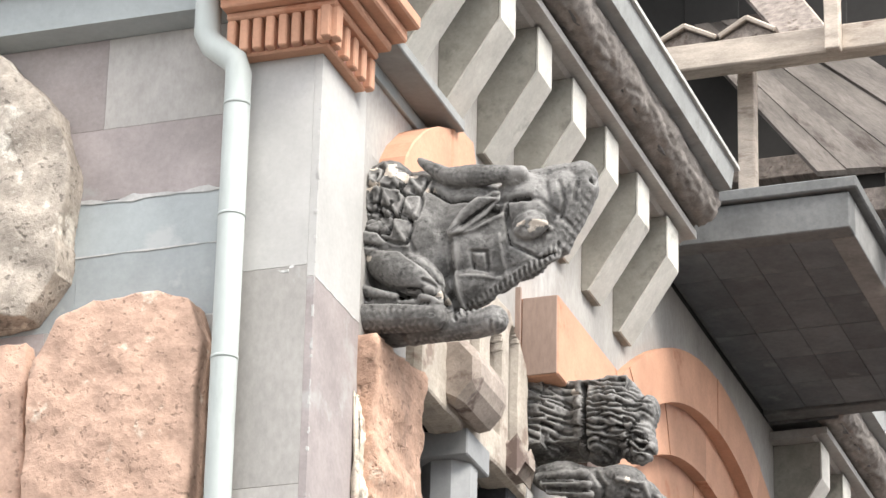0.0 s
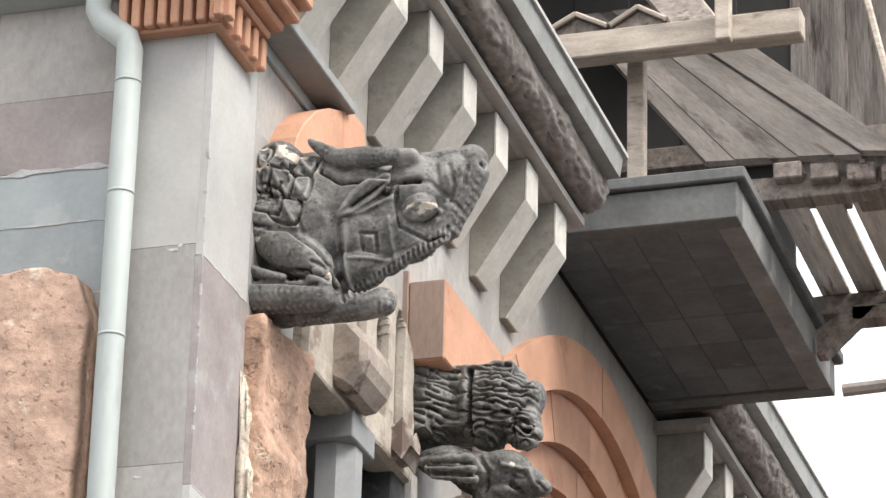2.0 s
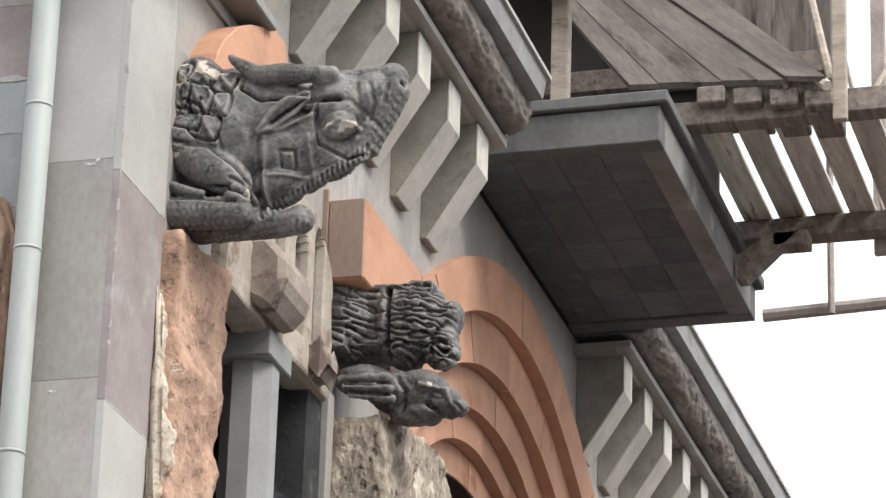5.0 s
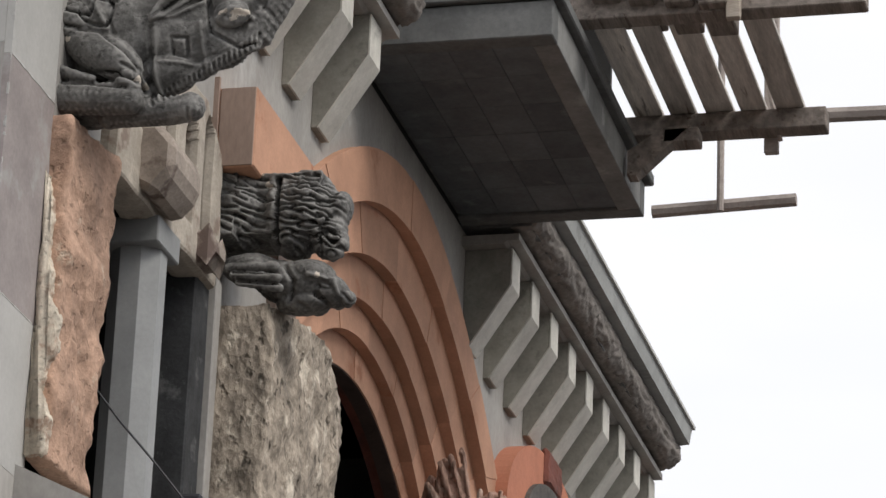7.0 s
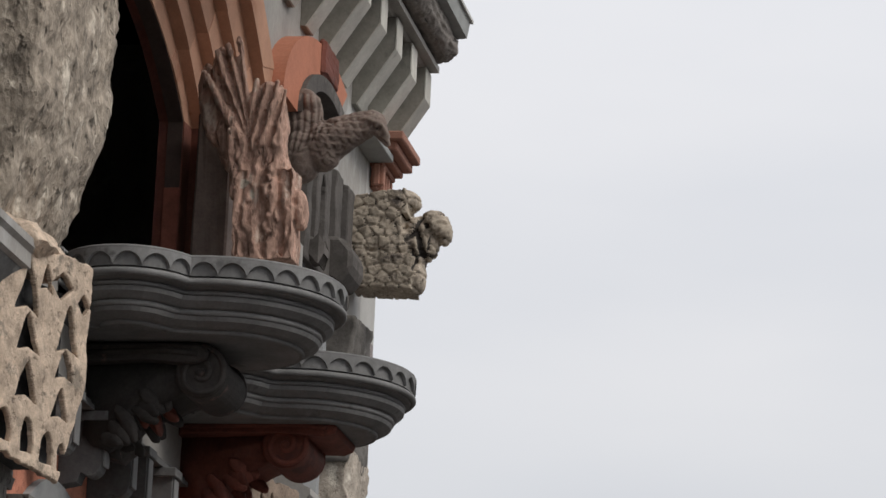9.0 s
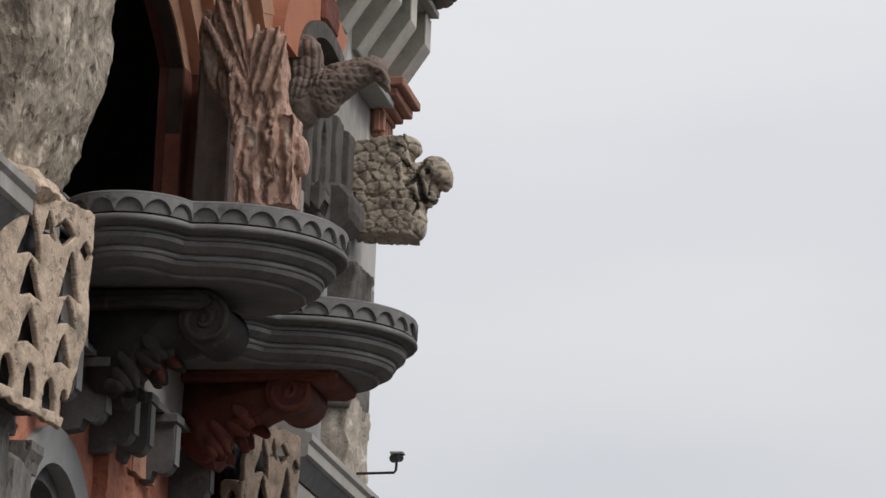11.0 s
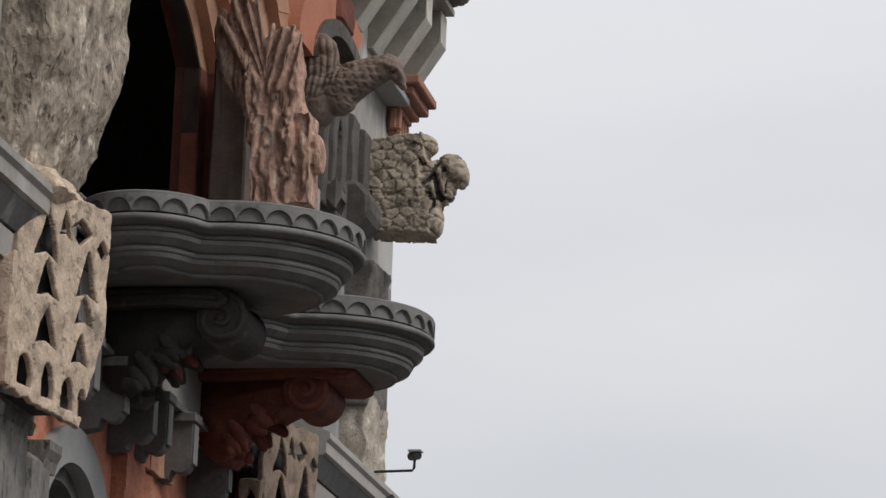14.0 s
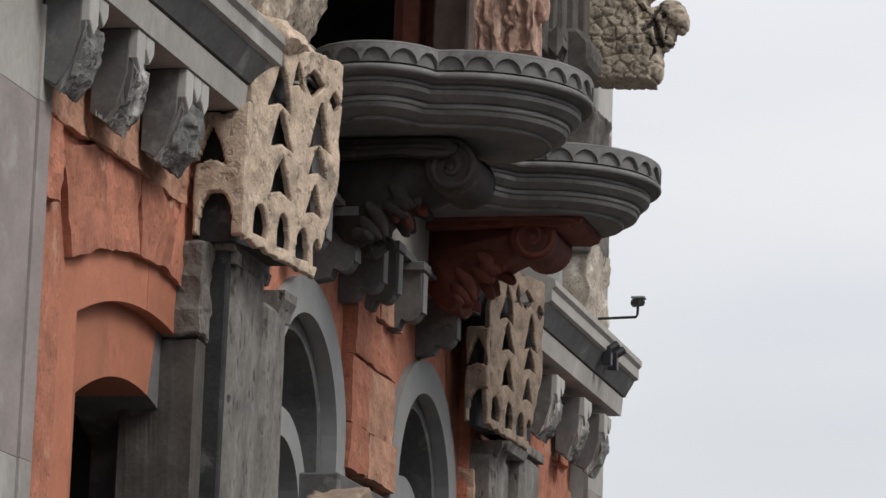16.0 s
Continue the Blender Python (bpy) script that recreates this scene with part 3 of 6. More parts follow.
# ---- terracotta capitals ----
def capital(y0, y1, name_label, mat=TERRA):
    root = tagged(new("fluted_capital"), name_label, "capital")
    x0 = -0.36
    # core darker than the ribs, so the flutes' shade is in its colour
    core = part("core", box(x0 + 0.03, 0.035, y0 - 0.05, y1 + 0.0, 8.19, 8.34, 0), TERRA_DULL, root)
    n = 8
    for side in range(2):
        m = 5 if side else 8
        span = (y1 - y0 + 0.12) if side else 0.44
        for k in range(m + 1):
            c = span * k / m
            b = box(0.03, 0.07, y0 - 0.1 + c - 0.024, y0 - 0.1 + c + 0.024, 8.19, 8.33, 0.006) if side else box(x0 + c - 0.018, x0 + c + 0.018, y0 - 0.1, y0 - 0.045, 8.19, 8.33, 0.006)
            part("rib", b, mat, core)
    for z0, z1, g in ((8.178, 8.195, 0.045), (8.325, 8.36, 0.09), (8.36, 8.40, 0.14), (8.40, 8.46, 0.2), (8.46, 8.52, 0.25)):
        part("moulding", box(x0 - g * 0.2, g, y0 - g - 0.02, y1 + g * 0.3, z0, z1, 0.008), mat, root)
    return root


capital(S0, S0 + 0.36, "orange terracotta capital with a row of round-headed flutes")
capital(S1 - 0.30, S1 + 0.02, "dull red terracotta capital with fluting at the far corner", TERRA_DULL).location.z = 0.06

sill = tagged(part("ledge_strip", box(-0.02, 0.16, 12.36, 13.22, 8.40, 8.45, 0.005), ZINC), "grey metal-clad ledge strip above the bull", "ledge", kind="structure")
part("fillet", box(0.0, 0.02, 12.36, 13.2, 8.34, 8.40, 0.003), GREY_BLUE, sill)

# ---- downpipe ----
pipe = tagged(new("downpipe"), "pale green painted metal downpipe with a swan neck", "downpipe")
PX, PY = -0.325, 11.87
part("tube", tube([(PX, PY, 0.2), (PX, PY, 8.10), (PX - 0.015, PY, 8.15), (PX - 0.12, PY, 8.24), (PX - 0.145, PY, 8.29), (PX - 0.145, PY, 8.9)], 0.053, seg=24), PIPE, pipe, "", True)
for z in (5.0, 6.05, 6.87, 7.47, 7.95):
    part("sleeve", tube([(PX, PY, z), (PX, PY, z + 0.012)], 0.0555, seg=24), PIPE, pipe, "", True)

# ---- rough stones of the end wall ----
def set_in_end_wall(name, bm, mat, label, category):
    ob = tagged(part(name, bm, mat), label, category)
    ob.data.transform(Matrix(((0, 1, 0, 0), (-1, 0, 0, 12.06), (0, 0, 1, 0), (0, 0, 0, 1))))
    return ob


set_in_end_wall("rough_block", grid_rock([(-1.17, 5.9), (-0.46, 5.9), (-0.44, 6.98), (-0.50, 7.16), (-0.62, 7.2), (-0.9, 7.19), (-1.05, 7.12), (-1.14, 6.95)], 0, 0.2, 5, 0.028, 0.018, 4.0, 0.05), ORANGE_ROUGH, "big pitted orange tuff block set in the end wall", "stone block")
set_in_end_wall("boulder", grid_rock([(-2.2, 7.15), (-1.2, 7.17), (-1.08, 7.35), (-1.06, 7.8), (-1.14, 8.08), (-1.4, 8.36), (-2.2, 8.4)], 0, 0.2, 9, 0.028, 0.03, 4.0, 0.06), CREAM, "pale weathered boulder with dark hollows in the wall", "boulder")
set_in_end_wall("rough_block", grid_rock([(-2.2, 5.9), (-1.19, 5.9), (-1.19, 6.9), (-1.22, 7.08), (-2.2, 7.1)], 0, 0.14, 15, 0.028, 0.02, 4.0, 0.05), ORANGE_ROUGH, "pale orange rough block beside the boulder", "stone block")

# ---- upper bays ----
for y0, y1, m in ((12.45, 12.93, JAMB), (mirror(13.05), mirror(12.45), ROCK_DARK), (mirror(13.02), mirror(12.43), CREAM)):
    tagged(part("jamb_stone", grid_rock([(y0, 5.75), (y1, 5.75), (y1 + 0.02, 6.1), (y1 + 0.05, 6.3), (y0, 6.3)] if m is CREAM else [(y0, 5.75 if m is JAMB else 6.2), (y1, 5.75 if m is JAMB else 6.2), (y1 + 0.02, 6.6), (y1 + 0.05, 7.2), (y0, 7.17)], -0.2, 0.10, 21 + y0, 0.028, 0.022, 5.0, 0.02), m),
           "rough tuff jamb stone beside the upper window" if m is JAMB else "pale rough stone low beside the far window" if m is CREAM else "dark grey rough jamb stone at the far window", "jamb stone")

for near in (True, False):
    f = (lambda y: y) if near else mirror
    ys = sorted((f(13.0), f(14.45)))
    win = tagged(new("window_1" if near else "window_2"), "dark recessed upper window behind a stone post", "window", kind="structure")
    part("pane", box(-0.47, -0.45, ys[0], ys[1], 5.7, 8.0, 0), GLASS, win)
    for c in (ys[0] + 0.05, ys[1] - 0.05, sum(ys) / 2):
        part("window_frame", box(-0.45, -0.38, c - 0.05, c + 0.05, 5.7, 7.6, 0.006), FRAME, win)
    for c, x0 in ((ys[0] + 0.12, -0.34), (ys[1] - 0.2, -0.34)):
        part("mullion", box(x0, x0 + 0.1, c - 0.06, c + 0.06, 5.7, 7.6, 0.006), FRAME, win)
    part("lintel", box(-0.5, -0.05, ys[0], ys[1], 7.55, 8.0, 0), DARKGREY, win)
    post = tagged(new("window_post"), "grey eight-sided stone post with a square cap", "post", "window posts")
    py = f(13.75)
    o = [(-0.06 + 0.12 * math.cos(a), py + 0.12 * math.sin(a)) for a in (math.pi / 8 + math.pi / 4 * k for k in range(8))]
    part("shaft", prism(o, "z", 5.6, 7.08), TRIM_PALE, post)
    part("cap", box(-0.2, 0.07, py - 0.15, py + 0.15, 7.08, 7.2, 0.006), TRIM_PALE, post)
    tagged(part("dark_pilaster", rough(box(-0.3, 0.02, *sorted((f(14.30), f(14.5))), 5.6, 7.2, 0.01), 2, 0.004, 6, 2), BLACKSTONE), "narrow dark stone pilaster", "pilaster")
    tagged(part("edge_strip", box(-0.3, 0.05, *sorted((f(14.502), f(14.58))), 5.6, 7.25, 0.006), GREY), "thin pale stone strip", "strip", kind="structure")

plaster_edge = [(0.004, 5.76), (0.075, 5.76), (0.09, 5.9), (0.05, 6.02), (0.075, 6.12), (0.10, 6.2), (0.095, 6.32), (0.06, 6.40), (0.066, 6.50), (0.034, 6.6), (0.05, 6.72), (0.028, 6.84), (0.004, 6.92)]
tagged(part("plaster_strip", rough(prism(plaster_edge, "y", 12.41, 12.47), 4, 0.012, 16, 4), PLASTER, None, "", True),
       "cream plaster remains along the rough jamb stone", "plaster")

# grey standing stone and the stone hand beside the doorway
tagged(part("standing_stone", grid_rock([(14.6, 5.45), (15.36, 5.45), (15.44, 5.75), (15.58, 6.1), (15.74, 6.6), (15.86, 6.92), (15.82, 7.08), (15.6, 7.2), (15.2, 7.22), (14.9, 7.2), (14.6, 7.16)], -0.1, 0.31, 31, 0.028, 0.026, 4.5, 0.07, lambda y, z: 0.04 * (z - 6.4) - 0.16 * max(0.0, 6.15 - z)), GREYROCK),
       "weathered grey tuff boulder flanking the doorway", "standing stone")

# orange blocks
blk = tagged(new("orange_block"), "smooth orange tuff block with a brown end above the lion", "block")
part("body", box(-0.1, 0.2, 14.45, 15.4, 7.76, 8.15, 0.008), TERRA, blk)
part("end_face", box(0.03, 0.195, 14.442, 14.449, 7.765, 8.145, 0.002), BROWN_FACE, blk, "brown sawn end face")
part("end_face", box(-0.1, 0.025, 14.43, 14.449, 7.7, 8.2, 0.002), BROWN_FACE, blk)
blk = tagged(new("orange_block"), "round-shouldered orange block behind the bull", "block")
part("body", prism([(12.6, 7.95), (13.17, 7.95), (13.17, 8.40), (13.0, 8.33), (12.84, 8.24), (12.7, 8.12), (12.62, 8.02)], "x", -0.05, 0.12, bevel=0.006), TERRA, blk)
part("shoulder", prism([(13.173, 7.95), (13.49, 7.95), (13.49, 8.36), (13.44, 8.46), (13.3, 8.45), (13.173, 8.405)], "x", -0.05, 0.125, bevel=0.008), TERRA, blk)
hood = tagged(new("arched_hood"), "orange and grey arched hood over the far window", "hood")
hood_c = [[(21.22 + r * math.cos(a), 7.9 + r * 0.52 * math.sin(a)) for a in (math.pi * (0.33 + 0.67 * k / 20) for k in range(21))] for r in (0.62, 0.8, 1.2)]
part("outer_ring", ring(hood_c[1], hood_c[2], -0.1, 0.12), TERRA_LOW, hood)
part("inner_ring", ring(hood_c[0], hood_c[1], -0.1, 0.15), TRACERY_DARK, hood, "grey inner ring")
# flat near-black fill in place of a shaded hollow
part("hollow", prism(hood_c[0], "x", -0.1, 0.004), FRAME, hood)
part("red_patch", rough(box(0.10, 0.15, 21.0, 21.42, 8.32, 8.55, 0.02), 3, 0.01, 9, 2), TERRA_RED, hood)

# ---- carved animals and the stone hand ----
def wave(a, b, bend, n=8):
    """A line from a to b that swings to one side."""
    dx, dz = b[0] - a[0], b[1] - a[1]
    return [(a[0] + dx * t - dz * bend * math.sin(math.pi * t), a[1] + dz * t + dx * bend * math.sin(math.pi * t)) for t in (k / n for k in range(n + 1))]


def curl(a, b, amp, turns, phase=0.0, n=16):
    """A wavy line from a to b."""
    return [(a[0] + (b[0] - a[0]) * k / n, a[1] + (b[1] - a[1]) * k / n + amp * math.sin(phase + turns * 2 * math.pi * k / n)) for k in range(n + 1)]


def oval(c, rx, rz, tilt=0.0, n=18):
    t = radians(tilt)
    return [(c[0] + rx * math.cos(a) * math.cos(t) - rz * math.sin(a) * math.sin(t), c[1] + rx * math.cos(a) * math.sin(t) + rz * math.sin(a) * math.cos(t)) for a in (2 * math.pi * k / n for k in range(n + 1))]


def leaf(c, length, width, angle):
    """Outline of a pointed leaf that hangs along an angle."""
    a = radians(angle)
    tip = (c[0] + math.cos(a) * length / 2, c[1] + math.sin(a) * length / 2)
    root = (c[0] - math.cos(a) * length / 2, c[1] - math.sin(a) * length / 2)
    return [(wave(root, tip, width / length)[2:], 0.007, -0.019), (wave(root, tip, -width / length)[2:], 0.007, -0.019), ([root, tip], 0.012, 0.014)]


def cells(points, seeds, lean, squash):
    """How deep inside a scale each point lies: 0 on the joints, 1 on the backs."""
    c, s = math.cos(lean), math.sin(lean)
    turn = np.array(((c, -s * squash), (s, c * squash)))
    d = np.sort(np.linalg.norm((points @ turn)[:, None, :] - (np.array(seeds) @ turn)[None, :, :], axis=2), axis=1)
    return d[:, 1] - d[:, 0]


def sculpture(name, lumps, mats, label, voxel, strokes=(), chips=(), rough_by=0.006, freq=9.0, scales=None):
    """One carved figure: lumps fused to a single skin, then cut and raised along strokes drawn on its flanks.
    lumps: (place, radii, turn), (a, b, ra, rb) or ("box", place, halves, turn, 0); strokes: (line in x and z, width,
    height);
    chips: ovals where the skin has broken away and shows the pale stone of the second material; the third material
    paints shade into the cuts."""
    vs, fs = [], []

    def add(kind, mat4):
        k = len(vs)
        vs.extend(mat4 @ v for v in UNIT[kind][0])
        fs.extend([i + k for i in f] for f in UNIT[kind][1])

    for lump in lumps:
        if len(lump) == 5:
            add("box", pose(*lump[1], *lump[3]) @ Matrix.Diagonal((*lump[2], 1)))
        elif len(lump) == 4:
            a, b, ra, rb = Vector(lump[0]), Vector(lump[1]), lump[2], lump[3]
            n = max(3, int((b - a).length / (0.4 * min(ra, rb))) + 1)
            for i in range(n):
                s = i / (n - 1)
                add("bead", Matrix.Translation(a.lerp(b, s)) @ Matrix.Scale(ra + (rb - ra) * s, 4))
        else:
            add("ball", pose(*lump[0], *lump[2]) @ Matrix.Diagonal((*lump[1], 1)))
    raw = bpy.data.meshes.new(name)
    raw.from_pydata(vs, [], fs)
    ob = new(name, raw)
    rm = ob.modifiers.new("skin", "REMESH")
    rm.mode, rm.voxel_size = "VOXEL", voxel
    sm = ob.modifiers.new("soften", "SMOOTH")
    sm.factor, sm.iterations = 0.5, 2
    me = bpy.data.meshes.new_from_object(ob.evaluated_get(bpy.context.evaluated_depsgraph_get()))
    ob.modifiers.clear()
    ob.data = me
    n = len(me.vertices)
    co, no = np.zeros(n * 3), np.zeros(n * 3)
    me.vertices.foreach_get("co", co)
    me.vertex_normals.foreach_get("vector", no)
    co, no = co.reshape(-1, 3), no.reshape(-1, 3)
    flat = co[:, [0, 2]]
    cut = np.zeros(n)
    for line, wide, high in strokes:
        near = np.full(n, 9.0)
        for p, q in zip(line, line[1:]):
            p, q = np.array(p), np.array(q)
            u = np.clip((flat - p) @ (q - p) / max(1e-9, (q - p) @ (q - p)), 0, 1)
            near = np.minimum(near, np.linalg.norm(flat - p - u[:, None] * (q - p), axis=1))
        cut += high * np.exp(-(near / wide) ** 2)
    cut *= np.clip(np.abs(no[:, 1]) * 1.6, 0.15, 1.0)
    if scales:
        seeds, lean, squash, wide, high = scales
        inside = np.clip(cells(flat, seeds, lean, squash) / wide, 0, 1)
        cut += (np.sqrt(inside) - 1.0) * high
    grain = np.array([noise.noise(Vector(p) * freq) + 0.5 * noise.noise(Vector(p) * freq * 2.6) + 0.35 * noise.noise(Vector(p) * freq * 6.0) for p in co])
    co = co + no * (cut + grain * rough_by)[:, None]
    me.vertices.foreach_set("co", co.ravel())
    me.materials.clear()
    for m in mats:
        me.materials.append(m)
    for f in me.polygons:
        f.use_smooth = True
        v = f.vertices[0]
        x, z = flat[v]
        wob = noise.noise(Vector((x, 0.3, z)) * 38.0) + 0.5 * grain[v]
        for cx, cz, rx, rz in chips:
            if ((x - cx) / rx) ** 2 + ((z - cz) / rz) ** 2 < 1 + 1.5 * wob and no[v][1] < 0.3:
                f.material_index = 1
        # deep cuts take a near-black material, crease shade put into colour
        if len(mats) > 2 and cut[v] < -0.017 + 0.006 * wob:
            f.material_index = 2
    me.update()
    return tagged(ob, label, "sculpture")


def bull():
    body = [((0.159, 12.68, 7.651), (0.30, 0.185, 0.31), (0, 0, 0)), ((0.388, 12.68, 7.640), (0.27, 0.165, 0.24), (0, 0, 0)),
            ((0.488, 12.68, 7.530), (0.29, 0.11, 0.13), (0, -27, 0)), ((0.621, 12.67, 7.530), (0.13, 0.085, 0.10), (0, -30, 0)), ((0.045, 12.67, 7.823), (0.125, 0.195, 0.19), (0, 0, 0)),
            ((-0.043, 12.67, 7.643), (0.09, 0.19, 0.36), (0, 0, 0)), ((0.015, 12.51, 7.609), (0.075, 0.05, 0.08), (0, 0, 0)),
            ((0.307, 12.64, 7.316), (0.540, 12.64, 7.411), 0.034, 0.036), ((0.540, 12.64, 7.411), (0.744, 12.64, 7.519), 0.036, 0.04), ((0.234, 12.64, 7.341), (0.13, 0.10, 0.12), (0, -20, 0)), ((0.403, 12.66, 7.419), (0.14, 0.10, 0.09), (0, -26, 0))]
    legs = [((0.156, 12.54, 7.459), (0.195, 0.085, 0.088), (0, 30, 0)), ((-0.083, 12.53, 7.279), (0.275, 12.53, 7.259), 0.076, 0.066),
            ((-0.018, 12.5, 7.387), (0.127, 12.5, 7.344), 0.028, 0.022), ((0.279, 12.51, 7.313), (0.055, 0.05, 0.06), (0, 0, 0)),
            ((0.064, 12.66, 7.260), (0.2, 0.12, 0.045), (0, 0, 0)), ((0.175, 12.62, 7.223), (0.501, 12.62, 7.245), 0.05, 0.066)]
    head = [((0.636, 12.68, 7.732), (0.175, 0.135, 0.165), (0, 0, 0)), ((0.761, 12.68, 7.758), (0.165, 0.112, 0.125), (0, -38, 0)),
            ((0.851, 12.68, 7.854), (0.066, 0.085, 0.062), (0, -30, 0)), ((0.668, 12.57, 7.619), (0.075, 0.035, 0.06), (0, 0, 0)), ((0.855, 12.67, 7.799), (0.738, 12.67, 7.572), 0.075, 0.075), ((0.615, 12.66, 7.825), (0.837, 12.67, 7.856), 0.075, 0.062),
            ((0.451, 12.52, 7.674), (0.135, 0.036, 0.044), (0, -36, 0)), ((0.610, 12.6, 7.828), (0.07, 0.07, 0.045), (0, 0, 0))]
    horn = [((0.204, 12.55, 7.954), (0.252, 12.55, 7.913), 0.018, 0.028), ((0.252, 12.55, 7.913), (0.321, 12.55, 7.870), 0.028, 0.038),
            ((0.321, 12.55, 7.870), (0.442, 12.55, 7.857), 0.038, 0.046), ((0.442, 12.55, 7.857), (0.633, 12.55, 7.841), 0.046, 0.032)]
    cuts = [([(0.354, 7.596), (0.410, 7.670), (0.479, 7.725), (0.566, 7.740), (0.552, 7.665), (0.448, 7.606), (0.354, 7.596)], 0.010, 0.014),
            ([(0.412, 7.627), (0.539, 7.696)], 0.020, -0.034), ([(0.371, 7.575), (0.365, 7.428), (0.386, 7.255)], 0.011, 0.014),
            ([(0.343, 7.565), (0.337, 7.418), (0.355, 7.282)], 0.008, -0.012), ([(0.543, 7.581), (0.560, 7.432), (0.598, 7.355)], 0.012, 0.010),
            ([(0.432, 7.519), (0.494, 7.520), (0.492, 7.449), (0.439, 7.462), (0.432, 7.519)], 0.007, -0.016),
            ([(0.384, 7.426), (0.537, 7.420)], 0.008, 0.008), ([(0.401, 7.297), (0.585, 7.386), (0.774, 7.484)], 0.008, -0.014),
            ([(0.569, 7.715), (0.587, 7.552), (0.699, 7.487), (0.796, 7.506)], 0.009, -0.018)]
    face = [([(0.621, 7.593), (0.671, 7.627), (0.747, 7.609)], 0.010, 0.012), ([(0.916, 7.813), (0.921, 7.808)], 0.013, -0.035),
            ([(0.958, 7.730), (0.900, 7.618), (0.827, 7.503)], 0.008, -0.02), ([(0.930, 7.738), (0.877, 7.640), (0.803, 7.530)], 0.012, 0.012),
            ([(0.731, 7.804), (0.753, 7.712)], 0.008, -0.010), ([(0.788, 7.798), (0.809, 7.714), (0.788, 7.649)], 0.009, -0.012),
            ([(0.858, 7.795), (0.846, 7.722)], 0.008, -0.010), ([(0.597, 7.737), (0.715, 7.724), (0.823, 7.626)], 0.011, -0.010)]
    limbs = [([(-0.020, 7.430), (0.114, 7.369), (0.222, 7.354), (0.330, 7.314)], 0.010, -0.026), ([(-0.015, 7.331), (0.141, 7.313), (0.284, 7.284)], 0.008, -0.02),
             ([(-0.003, 7.572), (0.154, 7.543), (0.277, 7.437), (0.348, 7.344)], 0.010, -0.02), ([(0.194, 7.705), (0.169, 7.621), (0.201, 7.543)], 0.010, -0.012),
             ([(0.261, 7.816), (0.347, 7.756), (0.478, 7.742), (0.668, 7.731)], 0.012, -0.032),
             ([(0.256, 7.390), (0.304, 7.370), (0.326, 7.304)], 0.007, -0.014), ([(0.500, 7.159), (0.512, 7.218)], 0.006, -0.012)]
    fringe = [(wave((x, z), (x - 0.016, z + 0.06), 0.1), 0.0055, -0.011) for x, z in ((0.368 + 0.0202 * k, 7.242 + 0.0091 * k + 0.00012 * k * k) for k in range(22))]
    tufts = (((0.007, 7.894), 0.13, -66), ((0.094, 7.884), 0.14, -60), ((0.183, 7.849), 0.13, -52), ((0.002, 7.793), 0.15, -64), ((0.085, 7.774), 0.19, -60), ((0.163, 7.751), 0.18, -58),
             ((0.051, 7.688), 0.16, -56), ((0.130, 7.645), 0.17, -62), ((0.006, 7.713), 0.10, -50))
    mane = [s for c, size, angle in tufts for s in leaf(c, size, 0.05 + 0.1 * size, angle)]
    chips = ((0.639, 7.616, 0.020, 0.010), (0.700, 7.609, 0.034, 0.012), (0.684, 7.586, 0.014, 0.008), (0.737, 7.615, 0.014, 0.006), (0.860, 7.563, 0.036, 0.022), (0.819, 7.516, 0.022, 0.014), (0.016, 7.517, 0.014, 0.014), (0.149, 7.891, 0.04, 0.018),
             (0.024, 7.836, 0.04, 0.020), (0.088, 7.905, 0.022, 0.03), (0.261, 7.811, 0.022, 0.016), (0.334, 7.328, 0.012, 0.02), (0.010, 7.926, 0.025, 0.014), (0.959, 7.697, 0.010, 0.045))
    sculpture("bull_sculpture", body + legs + head + horn, (DARKSCULPT, CHIPPED, CUT_SHADE_GREY), "blackened stone bull head with folded foreleg jutting from the corner", 0.0052,
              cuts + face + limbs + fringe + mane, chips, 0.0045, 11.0)


